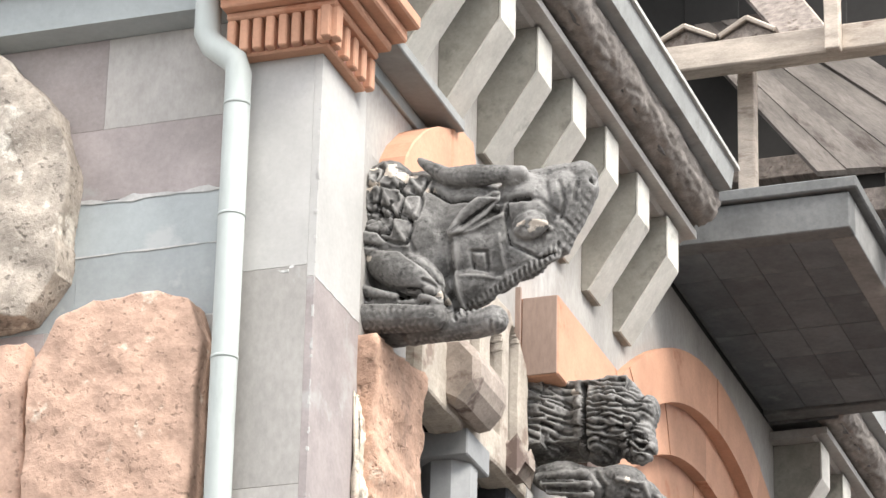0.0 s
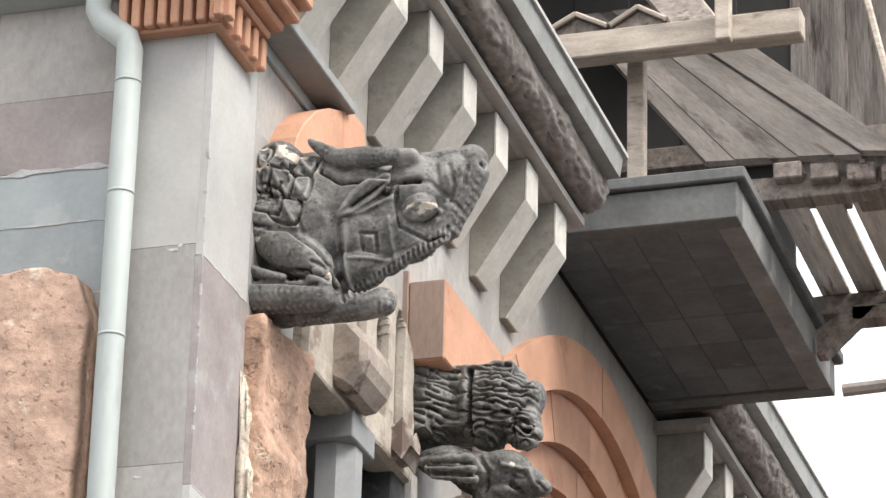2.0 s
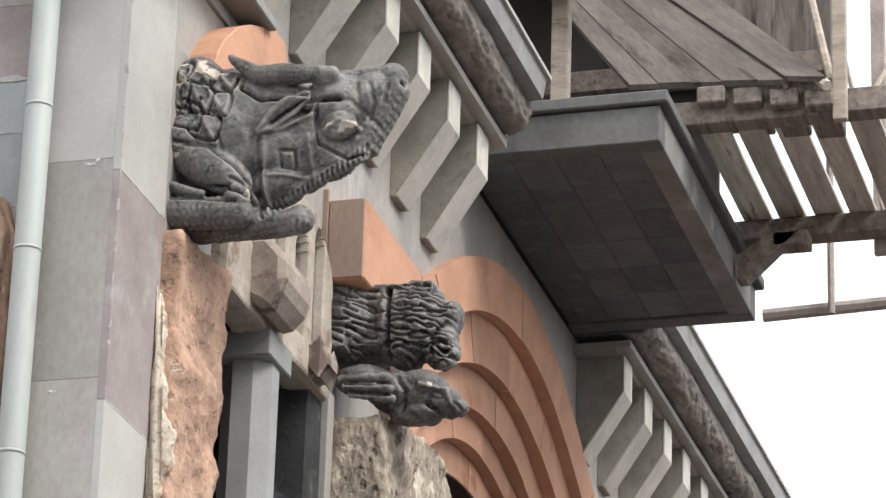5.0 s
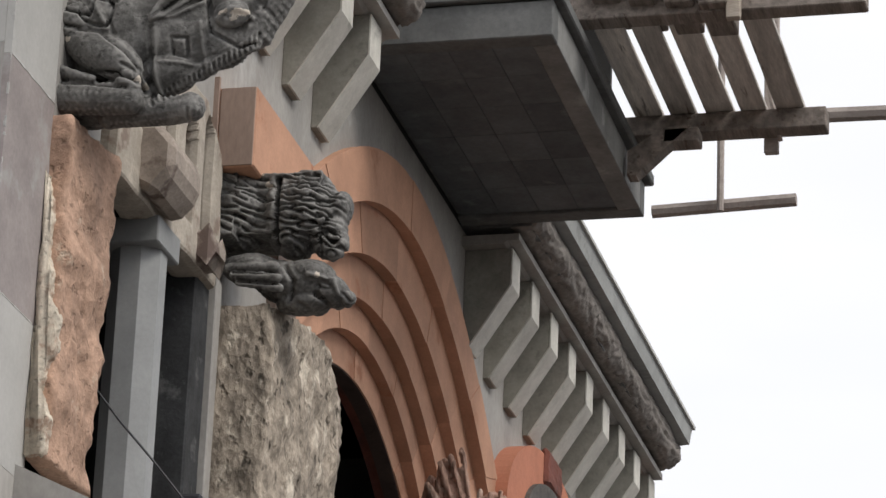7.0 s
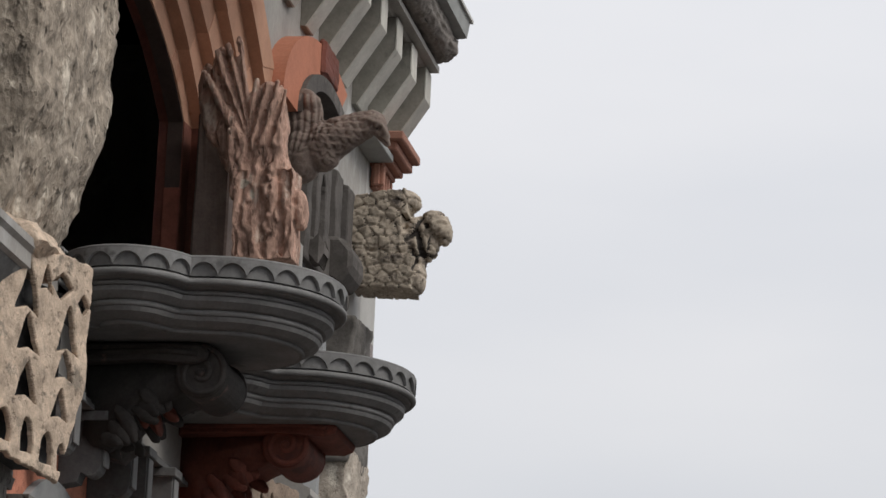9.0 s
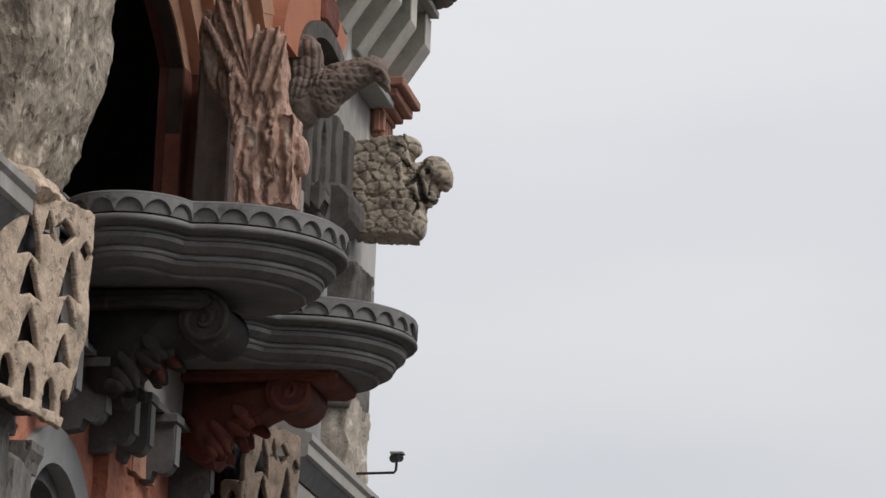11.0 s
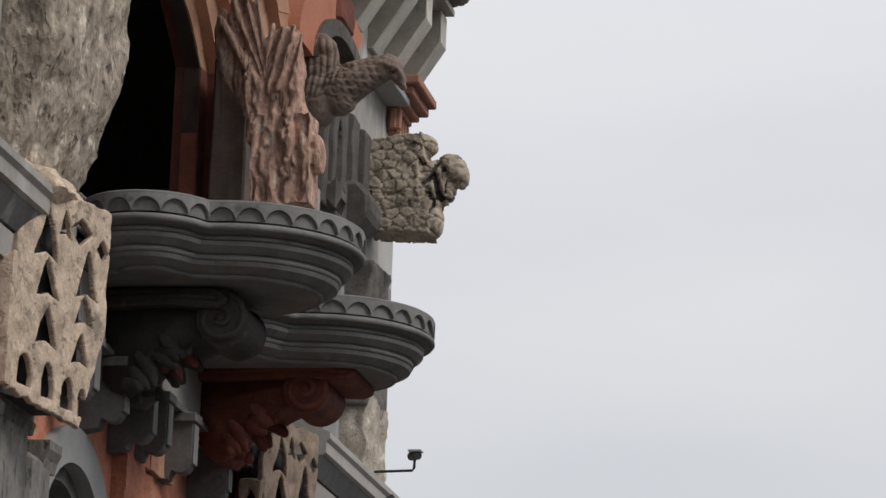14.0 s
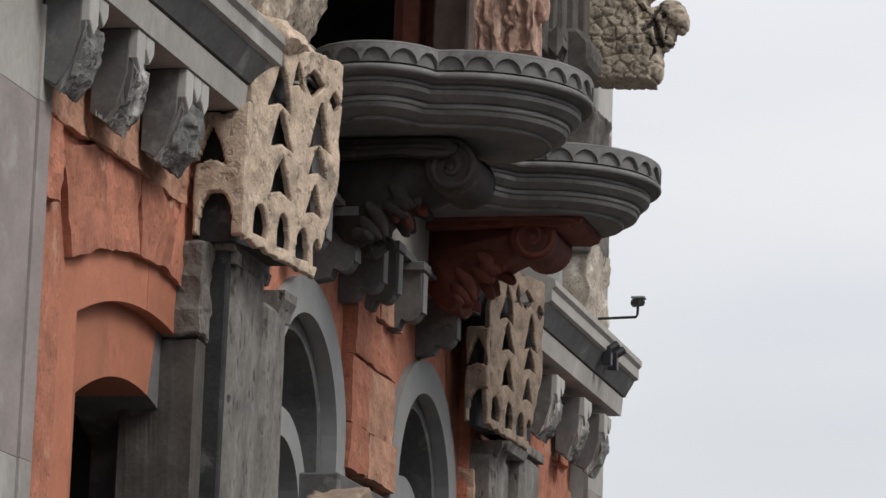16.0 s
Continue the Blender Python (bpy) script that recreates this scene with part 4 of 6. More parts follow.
def lion():
    lumps = [((0.085, 14.7, 7.634), (0.135, 0.2, 0.195), (0, 0, 0)), ((0.015, 14.7, 7.641), (0.10, 0.2, 0.195), (0, 0, 0)), ("box", (0.029, 14.7, 7.631), (0.075, 0.19, 0.17), (0, 0, 0), 0), ("box", (0.231, 14.74, 7.637), (0.25, 0.15, 0.145), (0, 0, 0), 0), ((0.331, 14.72, 7.593), (0.14, 0.185, 0.185), (0, 0, 0)),
             ((0.389, 14.72, 7.635), (0.155, 0.19, 0.19), (0, 0, 0)), ((0.304, 14.72, 7.615), (0.12, 0.19, 0.19), (0, 0, 0)), ((0.486, 14.72, 7.544), (0.085, 0.15, 0.15), (0, 0, 0)),
             ((0.530, 14.72, 7.617), (0.055, 0.12, 0.11), (0, 20, 0)), ((0.557, 14.7, 7.471), (0.04, 0.075, 0.045), (0, 0, 0)), ((0.526, 14.7, 7.424), (0.045, 0.07, 0.035), (0, 0, 0))]
    cuts = [([(0.279, 7.751), (0.288, 7.600), (0.273, 7.465), (0.244, 7.360)], 0.014, -0.05), ([(0.465, 7.341), (0.483, 7.474), (0.552, 7.577)], 0.012, -0.02), ([(0.502, 7.473), (0.561, 7.500), (0.614, 7.463)], 0.012, -0.02),
            (oval((0.549, 7.469), 0.03, 0.02), 0.008, -0.014), ([(0.581, 7.439), (0.636, 7.429)], 0.010, 0.012), ([(0.543, 7.383), (0.637, 7.375)], 0.008, -0.02)]
    for r in range(14):
        z = 7.785 - 0.029 * r
        for k in range(3):
            x = 0.275 + 0.085 * k + 0.03 * (r % 2)
            cuts.append((curl((x, z - 0.012 * k), (x + 0.10, z - 0.012 - 0.014 * k), 0.007, 0.8, r * 1.7 + k), 0.007, -0.019))
    for r in range(11):
        z = 7.775 - 0.038 * r
        for k in range(2):
            x = -0.01 + 0.11 * k + 0.035 * (r % 2)
            cuts.append((curl((x, z), (x + 0.125, z - 0.02 - 0.012 * (r % 3)), 0.009, 0.7, r * 2.1 + k), 0.007, -0.019))
    chips = ((0.164, 7.776, 0.05, 0.012), (0.232, 7.728, 0.02, 0.025), (0.607, 7.572, 0.012, 0.045))
    sculpture("lion_sculpture", lumps, (DARKSCULPT, CHIPPED, CUT_SHADE_GREY), "dark stone lion head with a grooved shaggy mane", 0.0052, cuts, chips, 0.006, 12.0)


def calf():
    lumps = [((0.157, 14.7, 7.352), (0.15, 0.13, 0.07), (0, 4, 0)), ((0.339, 14.72, 7.285), (0.19, 0.14, 0.105), (0, 12, 0)), ((0.429, 14.68, 7.306), (0.12, 0.10, 0.075), (0, 10, 0)),
             ((0.511, 14.72, 7.244), (0.10, 0.095, 0.075), (0, 30, 0)), ((0.593, 14.72, 7.205), (0.042, 0.062, 0.04), (0, 20, 0)), ((0.394, 14.72, 7.188), (0.13, 0.10, 0.05), (0, 0, 0)),
             ((0.075, 14.58, 7.325), (0.286, 14.58, 7.324), 0.022, 0.024), ((0.098, 14.57, 7.287), (0.304, 14.57, 7.265), 0.02, 0.022), ((0.122, 14.58, 7.251), (0.315, 14.58, 7.220), 0.018, 0.02)]
    cuts = [([(0.098, 7.299), (0.304, 7.285)], 0.007, -0.022), ([(0.121, 7.259), (0.316, 7.233)], 0.007, -0.022), ([(0.335, 7.325), (0.376, 7.255), (0.352, 7.176)], 0.012, -0.02),
            ([(0.440, 7.284), (0.545, 7.265), (0.567, 7.212)], 0.010, 0.014), (oval((0.507, 7.241), 0.03, 0.016, -20), 0.008, -0.010), ([(0.468, 7.207), (0.561, 7.133), (0.678, 7.110)], 0.009, -0.024),
            ([(0.585, 7.211), (0.630, 7.167)], 0.010, -0.014), ([(0.391, 7.160), (0.523, 7.102), (0.626, 7.099)], 0.010, -0.016), ([(0.656, 7.149), (0.662, 7.146)], 0.009, -0.015)]
    chips = ((0.487, 7.280, 0.014, 0.012), (0.645, 7.177, 0.018, 0.008))
    sculpture("calf_sculpture", lumps, (DARKSCULPT, CHIPPED, CUT_SHADE_GREY), "dark stone calf head lying below the lion", 0.0055, cuts, chips, 0.006, 12.0)


def eagle():
    lumps = [((0.148, 20.48, 7.848), (0.125, 0.055, 0.22), (0, 0, 0)), ((0.094, 20.48, 7.955), (0.09, 0.05, 0.10), (0, 0, 0)), ((0.186, 20.47, 7.965), (0.065, 0.05, 0.065), (0, 0, 0)),
             ((0.153, 20.5, 7.659), (0.125, 0.11, 0.19), (0, 0, 0)), ((0.263, 20.5, 7.693), (0.12, 0.12, 0.15), (0, -20, 0)), ((0.289, 20.5, 7.728), (0.478, 20.5, 7.821), 0.135, 0.10),
             ((0.478, 20.5, 7.821), (0.556, 20.5, 7.848), 0.10, 0.085), ((0.563, 20.5, 7.848), (0.092, 0.082, 0.078), (0, 22, 0)), ((0.610, 20.5, 7.805), (0.665, 20.5, 7.713), 0.05, 0.018)]
    cuts = [([(0.537, 7.853), (0.631, 7.816), (0.668, 7.766)], 0.012, 0.016), (oval((0.604, 7.809), 0.02, 0.016), 0.008, -0.014), ([(0.600, 7.753), (0.663, 7.710)], 0.008, -0.014),
            ([(0.287, 7.969), (0.271, 7.864), (0.349, 7.827)], 0.012, -0.02)]
    for k in range(6):
        cuts.append((wave((0.05 + 0.045 * k, 8.02), (0.06 + 0.04 * k, 7.62 + 0.02 * k), 0.06), 0.008, -0.010))
    for k in range(5):
        cuts.append((curl((0.02, 7.93 - 0.07 * k), (0.27, 7.90 - 0.065 * k), 0.010, 2.2, k), 0.008, -0.006))
    for r in range(8):
        for c in range(5):
            x, z = 0.24 + 0.042 * r + 0.018 * c, 7.77 + 0.022 * r - 0.045 * c + 0.02 * (r % 2)
            cuts.append((oval((x, z), 0.026, 0.022)[9:19], 0.007, -0.007))
    sculpture("eagle_sculpture", lumps, (BROWNSTONE, PLASTER, CUT_SHADE), "brown stone eagle with a hooked beak and raised wing", 0.008, cuts, (), 0.006, 10.0)


def ram():
    lumps = [("box", (0.184, 22.8, 7.943), (0.195, 0.15, 0.09), (0, -8, 0), 0), ((0.345, 22.8, 7.992), (0.10, 0.165, 0.08), (0, 0, 0)), ("box", (0.179, 22.8, 7.777), (0.17, 0.15, 0.13), (0, 0, 0), 0),
             ("box", (0.229, 22.8, 7.500), (0.215, 0.155, 0.12), (0, 3, 0), 0), ((0.251, 22.8, 7.691), (0.19, 0.165, 0.16), (0, 0, 0)), ((0.430, 22.8, 7.479), (0.075, 0.155, 0.12), (0, 0, 0)), ((0.346, 22.8, 7.691), (0.13, 0.15, 0.13), (0, 0, 0)),
             ((0.541, 22.8, 7.835), (0.115, 0.12, 0.10), (0, 25, 0)), ((0.442, 22.8, 7.652), (0.07, 0.14, 0.14), (0, 0, 0)), ((0.618, 22.8, 7.773), (0.05, 0.10, 0.075), (0, 0, 0)), ((0.497, 22.8, 7.690), (0.085, 0.12, 0.11), (0, 0, 0)), ((0.444, 22.8, 7.786), (0.11, 0.13, 0.11), (0, 0, 0))]
    rs = random.Random(8)
    seeds = [(0.0 + 0.098 * c + 0.049 * (r % 2) + rs.uniform(-0.03, 0.03), 8.02 - 0.064 * r + rs.uniform(-0.022, 0.022)) for r in range(12) for c in range(5)] + [(0.60, 7.77)]
    cuts = [([(0.472, 7.896), (0.451, 7.781), (0.393, 7.717)], 0.018, -0.03), ([(0.459, 7.762), (0.494, 7.628), (0.520, 7.552)], 0.018, -0.035), ([(0.415, 7.648), (0.466, 7.590), (0.446, 7.514)], 0.016, -0.03),
            (oval((0.593, 7.799), 0.06, 0.045, 30), 0.010, 0.014), ([(0.565, 7.742), (0.678, 7.714)], 0.010, -0.02), ([(0.501, 7.830), (0.549, 7.761), (0.531, 7.647)], 0.012, -0.025)]
    sculpture("ram_sculpture", lumps, (MOTTLED, PLASTER, CUT_SHADE), "pale stone ram with scaly fleece, shade put into its cuts", 0.009, cuts, (), 0.010, 9.0, (seeds, -0.5, 1.5, 0.015, 0.025))


def stone_hand():
    slab_part = [("box", (0.350, 18.79, 6.786), (0.17, 0.11, 0.26), (0, -2, 0), 0), ("box", (0.289, 18.79, 7.093), (0.15, 0.10, 0.20), (0, -5, 0), 0), ((0.260, 18.77, 7.233), (0.15, 0.10, 0.17), (0, 0, 0)),
                 ((0.411, 18.77, 6.908), (0.11, 0.12, 0.30), (0, -6, 0)), ((-0.003, 18.84, 7.454), (0.075, 0.05, 0.25), (0, -10, 0)), ((0.112, 18.82, 7.217), (0.07, 0.07, 0.18), (0, -14, 0)),
                 ((0.408, 18.8, 7.338), (0.035, 0.09, 0.22), (0, -5, 0)), ((0.102, 18.79, 7.519), (0.085, 0.05, 0.27), (0, -14, 0)), ((0.319, 18.76, 7.376), (0.095, 0.055, 0.19), (0, 6, 0)), ((0.540, 18.78, 6.830), (0.045, 0.08, 0.12), (0, -8, 0))]
    fingers = [((0.207, 18.73, 7.206), (-0.036, 18.74, 7.614), 0.034, 0.018), ((0.221, 18.72, 7.219), (0.031, 18.74, 7.735), 0.032, 0.018), ((0.236, 18.71, 7.232), (0.094, 18.74, 7.767), 0.034, 0.020),
               ((0.241, 18.71, 7.248), (0.152, 18.74, 7.808), 0.034, 0.020), ((0.228, 18.69, 7.226), (0.270, 18.72, 7.557), 0.024, 0.017), ((0.273, 18.69, 7.209), (0.329, 18.72, 7.536), 0.024, 0.017),
               ((0.325, 18.69, 7.192), (0.389, 18.72, 7.548), 0.026, 0.019), ((0.387, 18.7, 7.178), (0.425, 18.74, 7.498), 0.026, 0.019)]
    cuts = [([(0.217, 7.239), (0.021, 7.650)], 0.012, -0.03), ([(0.235, 7.246), (0.081, 7.714)], 0.012, -0.03), ([(0.254, 7.255), (0.140, 7.763)], 0.012, -0.03), ([(0.244, 7.207), (0.309, 7.537)], 0.011, -0.035),
             ([(0.296, 7.190), (0.370, 7.529)], 0.011, -0.035), ([(0.360, 7.179), (0.426, 7.496)], 0.011, -0.03), ([(0.444, 7.269), (0.497, 6.978), (0.522, 6.850)], 0.014, -0.025),
             ([(0.426, 7.011), (0.458, 6.755), (0.445, 6.517)], 0.02, -0.035), ([(0.235, 7.013), (0.218, 6.757), (0.263, 6.518)], 0.016, -0.018), ([(0.325, 7.109), (0.314, 6.852), (0.361, 6.565)], 0.014, -0.016)]
    rs = random.Random(5)
    for k in range(80):
        x, z = rs.uniform(0.13, 0.50), rs.uniform(6.52, 7.12)
        cuts.append((wave((x, z), (x + rs.uniform(-0.03, 0.03), z + rs.uniform(0.05, 0.13)), rs.uniform(-0.3, 0.3)), rs.uniform(0.008, 0.016), rs.choice((-0.014, -0.010, 0.008))))
    sculpture("hand_sculpture", slab_part + fingers, (REDSTONE, PLASTER), "tall reddish stone carved as an open hand with fingers", 0.008, cuts,
              ((0.244, 6.965, 0.02, 0.03), (0.289, 6.900, 0.014, 0.03)), 0.009, 11.0)


bull()
lion()
calf()
eagle()
ram()
stone_hand()

# ---- balconies ----
def balcony_plan(grow, n=14):
    """Three-lobed outline of a balcony about y = 0, drawn inwards by grow."""
    pts = []
    c1, r1, c2, r2 = (0.28, -0.48), 0.32 - grow, (0.62, 0.0), 0.58 - grow
    for side in (-1, 1):
        arc1 = [(c1[0] + r1 * math.cos(a), side * (0.48 + r1 * math.sin(a))) for a in (radians(170 - 150 * j / n) for j in range(n + 1))]
        arc1 = [p for p in arc1 if (p[0] - c2[0]) ** 2 + p[1] ** 2 > r2 * r2 * 1.0]
        arc2 = [(c2[0] + r2 * math.cos(a), side * r2 * math.sin(a)) for a in (radians(115 - 115 * j / n) for j in range(n + 1))]
        arc2 = [p for p in arc2 if (p[0] - c1[0]) ** 2 + (abs(p[1]) - 0.48) ** 2 > r1 * r1 * 1.0]
        seq = [(0.0, side * (0.48 + r1 * 0.9))] + arc1 + arc2
        pts += seq if side < 0 else seq[::-1][1:]
    return pts


def balcony(yc, label):
    root = tagged(new("balcony"), label, "balcony", "lobed balconies")
    root.location = (0, yc, 5.9)
    prof = [(0.0, 0.0), (0.0, -0.085), (0.028, -0.088), (0.028, -0.104), (0.006, -0.108), (0.0, -0.122), (0.012, -0.138), (0.058, -0.148), (0.058, -0.168), (0.036, -0.174), (0.042, -0.195), (0.075, -0.222), (0.122, -0.234), (0.122, -0.252), (0.098, -0.257), (0.108, -0.278), (0.15, -0.30), (0.20, -0.312), (0.20, -0.325)]
    bm = bmesh.new()
    loops = []
    base = balcony_plan(0.0)
    n = len(base)
    for g, z in prof:
        row = []
        for i, p in enumerate(base):
            a, b = Vector(base[max(i - 1, 0)]), Vector(base[min(i + 1, n - 1)])
            t = (b - a).normalized()
            nrm = Vector((-t.y, t.x))
            q = Vector(p) + nrm * g
            row.append(bm.verts.new((max(q.x, 0.0), q.y, z)))
        loops.append(row)
    for A, B in zip(loops, loops[1:]):
        for k in range(n - 1):
            bm.faces.new((A[k], A[k + 1], B[k + 1], B[k]))
    bm.faces.new(loops[0])
    bm.faces.new(loops[-1][::-1])
    part("bowl", bm, BOWL, root)
    return root


balcony(16.86, "dark grey stone balcony with lobed moulded rim")
balcony(18.78, "dark grey stone balcony with lobed moulded rim over a red bracket")

# ---- ledge between the storeys ----
def ledge(y0, y1, rise=0.0):
    root = tagged(new("stone_ledge"), "moulded grey stone ledge between the storeys", "ledge", kind="structure")
    root.location = (0, 0, rise)
    part("fascia", prism([(0, 5.18), (0.19, 5.18), (0.20, 5.30), (0, 5.30)], "y", y0, y1), GREY, root)
    part("cove", prism([(0, 5.302), (0.21, 5.31), (0.27, 5.42), (0, 5.42)], "y", y0, y1 + 0.03), DARKGREY, root)
    part("coping", prism([(0, 5.422), (0.27, 5.422), (0.29, 5.435), (0.29, 5.50), (0.31, 5.52), (0.31, 5.555), (0, 5.70)], "y", y0, y1 + 0.06), GREY, root)
    return root


ledge(S0 + 0.4, 14.62)
ledge(20.46, 23.24, 0.06)


def rough_corbel(y, seed, half):
    """A bracket with smooth dark sides, a hewn lower front and two or three smooth tongues left at the top."""
    root = tagged(new("ledge_corbel"), "dark grey stone bracket with a hewn front and smooth tongues", "corbel", "brackets under the ledge")
    root.location = (0, y, 0)
    part("body", prism([(0, 4.84), (0.06, 4.81), (0.11, 4.88), (0.145, 5.0), (0.15, 5.178), (0, 5.178)], "y", -half, half, bevel=0.004), DARKGREY, root)
    front = prism([(0.02, 4.83), (0.075, 4.79), (0.135, 4.87), (0.17, 4.98), (0.165, 5.06), (0.10, 5.10)], "y", -half + 0.008, half - 0.008)
    part("hewn_front", rough(front, 4, 0.014, 14, seed), HEWN, root, "rough hewn lower front")
    count = 3 if half > 0.12 else 2
    for k in range(count):
        c, w = -half + (k + 0.5) * 2 * half / count, half / count - 0.006
        low_end = 5.03 + 0.03 * ((k * 5 + seed * 3) % 3)
        part("tongue", prism([(c - w, 5.177), (c - w, low_end + 0.03), (c, low_end - 0.02), (c + w, low_end + 0.03), (c + w, 5.177)], "x", 0.14, 0.182, bevel=0.004), GREY_PALE, root, "smooth pale tongue")
    return root


for k, (y, half) in enumerate(((12.58, 0.11), (13.15, 0.11), (13.84, 0.16), (21.32, 0.12), (22.18, 0.12), (22.84, 0.12))):
    rough_corbel(y, k, half)

# ---- lower storey ----
low = tagged(new("wall_lower"), "rough red tuff wall of the lower storey", "wall", kind="structure")


def arc(yc, zc, r, base, n=24, e=1.0):
    return [(yc - r, base)] + [(yc - r * math.cos(math.pi * j / n), zc + r * e * math.sin(math.pi * j / n)) for j in range(n + 1)] + [(yc + r, base)]


def arc_wall(yc, zc, r, y0, y1, base, top, x0, x1, n=24, e=1.0):
    out = [(y0, base)] + [(y0 + (y1 - y0) * j / n, top) for j in range(n + 1)] + [(y1, base)]
    return ring(arc(yc, zc, r, base, n, e), out, x0, x1)


def flat_arc(yc, top, k, half, base, n=16):
    pts = [(yc - half, base)] + [(yc - half + 2 * half * j / n, top - k * (half * (2 * j / n - 1)) ** 2) for j in range(n + 1)]
    return pts + [(yc + half, base)]


rnd = random.Random(11)
for yc in (14.05, mirror(14.05)):
    c = [flat_arc(yc, 3.95, 0.36, 0.66, 0), flat_arc(yc, 4.245, 0.22, 0.86, 0), flat_arc(yc, 4.44, 0.17, 1.06, 0)]
    wide = [(yc - 1.6, 0)] + [(yc - 1.6 + 2.9 * j / 16, 5.17) for j in range(17)] + [(yc + 1.1, 0)]
    part("wall_core", ring(c[2], wide, -0.5, -0.06), RED_ROUGH, low)
    for r, (a, b, x) in enumerate(((0, 1, -0.12), (1, 2, -0.06))):
        step = ((0, 4), (4, 9), (9, 13), (13, 19)) if r else ((0, 6), (6, 12), (12, 19))
        for k, (i, j) in enumerate(step):
            grey = (k == len(step) - 1) == (yc < YC) and k in (0, len(step) - 1)
            part("voussoir", ring(c[a][i:j + 1][:j - i + 1], c[b][i:j + 1], -0.5, x - (0.002 if k % 2 else 0)), DARKGREY if grey else TERRA_LOW, low)
    win = tagged(new("window_3" if yc < YC else "window_4"), "dark arched lower window in a stepped surround", "window", kind="structure")
    part("pane", box(-0.62, -0.60, yc - 0.7, yc + 0.7, 0, 4.1, 0), GLASS, win)
    # near-black material puts the dark of the deep opening into the reveal
    part("reveal", ring(c[0], c[1], -0.62, -0.502), FRAME, win)
    part("window_frame", ring(arc(yc + 0.1, 3.3, 0.40, 0), arc(yc + 0.1, 3.3, 0.48, 0), -0.59, -0.54), FRAME, win)
    # hewn blocks between the arch and the ledge
    z = 3.0
    while z < 5.14:
        h = min(rnd.uniform(0.28, 0.5), 5.168 - z)
        if h < 0.12:
            break
        y = yc - 1.59
        while y < yc + 1.0:
            w = min(rnd.uniform(0.35, 0.8), yc + 1.1 - y)
            gap = abs(min(max(yc, y), y + w) - yc)
            if (z > 4.46 or gap > 1.05) and w > 0.08:
                bm = box(-0.14, rnd.uniform(-0.035, -0.005), y + 0.003, y + w - 0.003, z + 0.003, z + h - 0.003, 0)
                part("hewn_block", rough(bm, 4, 0.02, 5.5, z * 3 + y), ORANGE_ROUGH if gap > 1.05 and z < 4.2 else (RED_ROUGH, RED_ROUGH, RED_ROUGH2)[rnd.randrange(3)], low)
            y += w
        z += h
    # rough wedge stones of the outer ring
    for k in range(5):
        y0 = yc - 1.04 + 0.415 * k
        c0 = [(y0 + 0.41 * j / 3, 4.445 - 0.17 * (y0 + 0.41 * j / 3 - yc) ** 2) for j in range(4)]
        part("wedge_stone", rough(ring(c0, [(p[0] + 0.14 * (p[0] - yc), p[1] + 0.40) for p in c0], -0.1, -0.028 - 0.008 * (k % 2)), 3, 0.014, 7, k + yc), RED_ROUGH if k < 4 or yc > YC else DARKGREY, low)

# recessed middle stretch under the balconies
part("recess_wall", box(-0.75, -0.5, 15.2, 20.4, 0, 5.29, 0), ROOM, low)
for yc, nm in ((16.6, "window_5"), (19.02, "window_6")):
    win = tagged(new(nm), "tall arched window in a grey stone frame", "window", kind="structure")
    part("frame", ring(arc(yc, 4.12, 0.58, 0), arc(yc, 4.12, 0.76, 0), -0.45, -0.08), TRIM_PALE, win)
    part("frame", ring(arc(yc, 4.12, 0.50, 0), arc(yc, 4.12, 0.575, 0), -0.45, -0.16), DARKGREY, win)
    part("pane", box(-0.44, -0.42, yc - 0.6, yc + 0.6, 0, 4.75, 0), GLASS, win)
    part("inner_arch", ring(arc(yc, 3.75, 0.36, 0), arc(yc, 3.75, 0.50, 0), -0.40, -0.2), TRIM_PALE, win)
    part("inner_arch", ring(arc(yc, 3.45, 0.22, 0), arc(yc, 3.45, 0.32, 0), -0.40, -0.26), TRIM_PALE, win)
    part("spandrel", arc_wall(yc, 4.12, 0.76, yc - 0.95, yc + 0.95, 3.2, 5.29, -0.5, -0.12), RED_ROUGH, low)
z = 4.06
while z < 5.2:
    h = min(rnd.uniform(0.22, 0.42), 5.27 - z)
    cut = 17.36 + rnd.uniform(0.3, 0.55)
    for y0, y1 in ((17.34, cut), (cut, 18.28)):
        part("hewn_block", rough(box(-0.4, -0.08 + rnd.uniform(0, 0.04), y0 + 0.003, y1 - 0.003, z + 0.003, z + h - 0.003, 0), 3, 0.014, 7, z + y0), (RED_ROUGH, RED_ROUGH2, RED_ROUGH)[rnd.randrange(3)], low)
    z += h
part("pier_base", box(-0.4, 0.0, 16.95, 18.75, 0, 3.98, 0.01), DARKGREY, low)
tagged(part("carved_block", grid_rock([(16.1, 3.1), (16.95, 3.1), (16.95, 3.68), (16.8, 3.80), (16.5, 3.84), (16.2, 3.7)], 0.002, 0.3, 77, 0.03, 0.03, 6.0, 0.1), BEIGE_DARK), "rough beige stone top below the windows", "stone block")
for y in (15.25, 20.0):
    part("hewn_block", rough(box(-0.5, -0.1, y, y + 0.42, 0, 5.29, 0), 3, 0.012, 6, y), RED_ROUGH, low)

# brackets hanging under the middle band
band = tagged(part("band_moulding", prism([(-0.02, 5.25), (0.05, 5.25), (0.05, 5.275), (0.03, 5.285), (0.03, 5.30), (-0.02, 5.30)], "y", 15.3, 20.3), DARKGREY), "thin dark moulding under the band", "moulding", kind="structure")


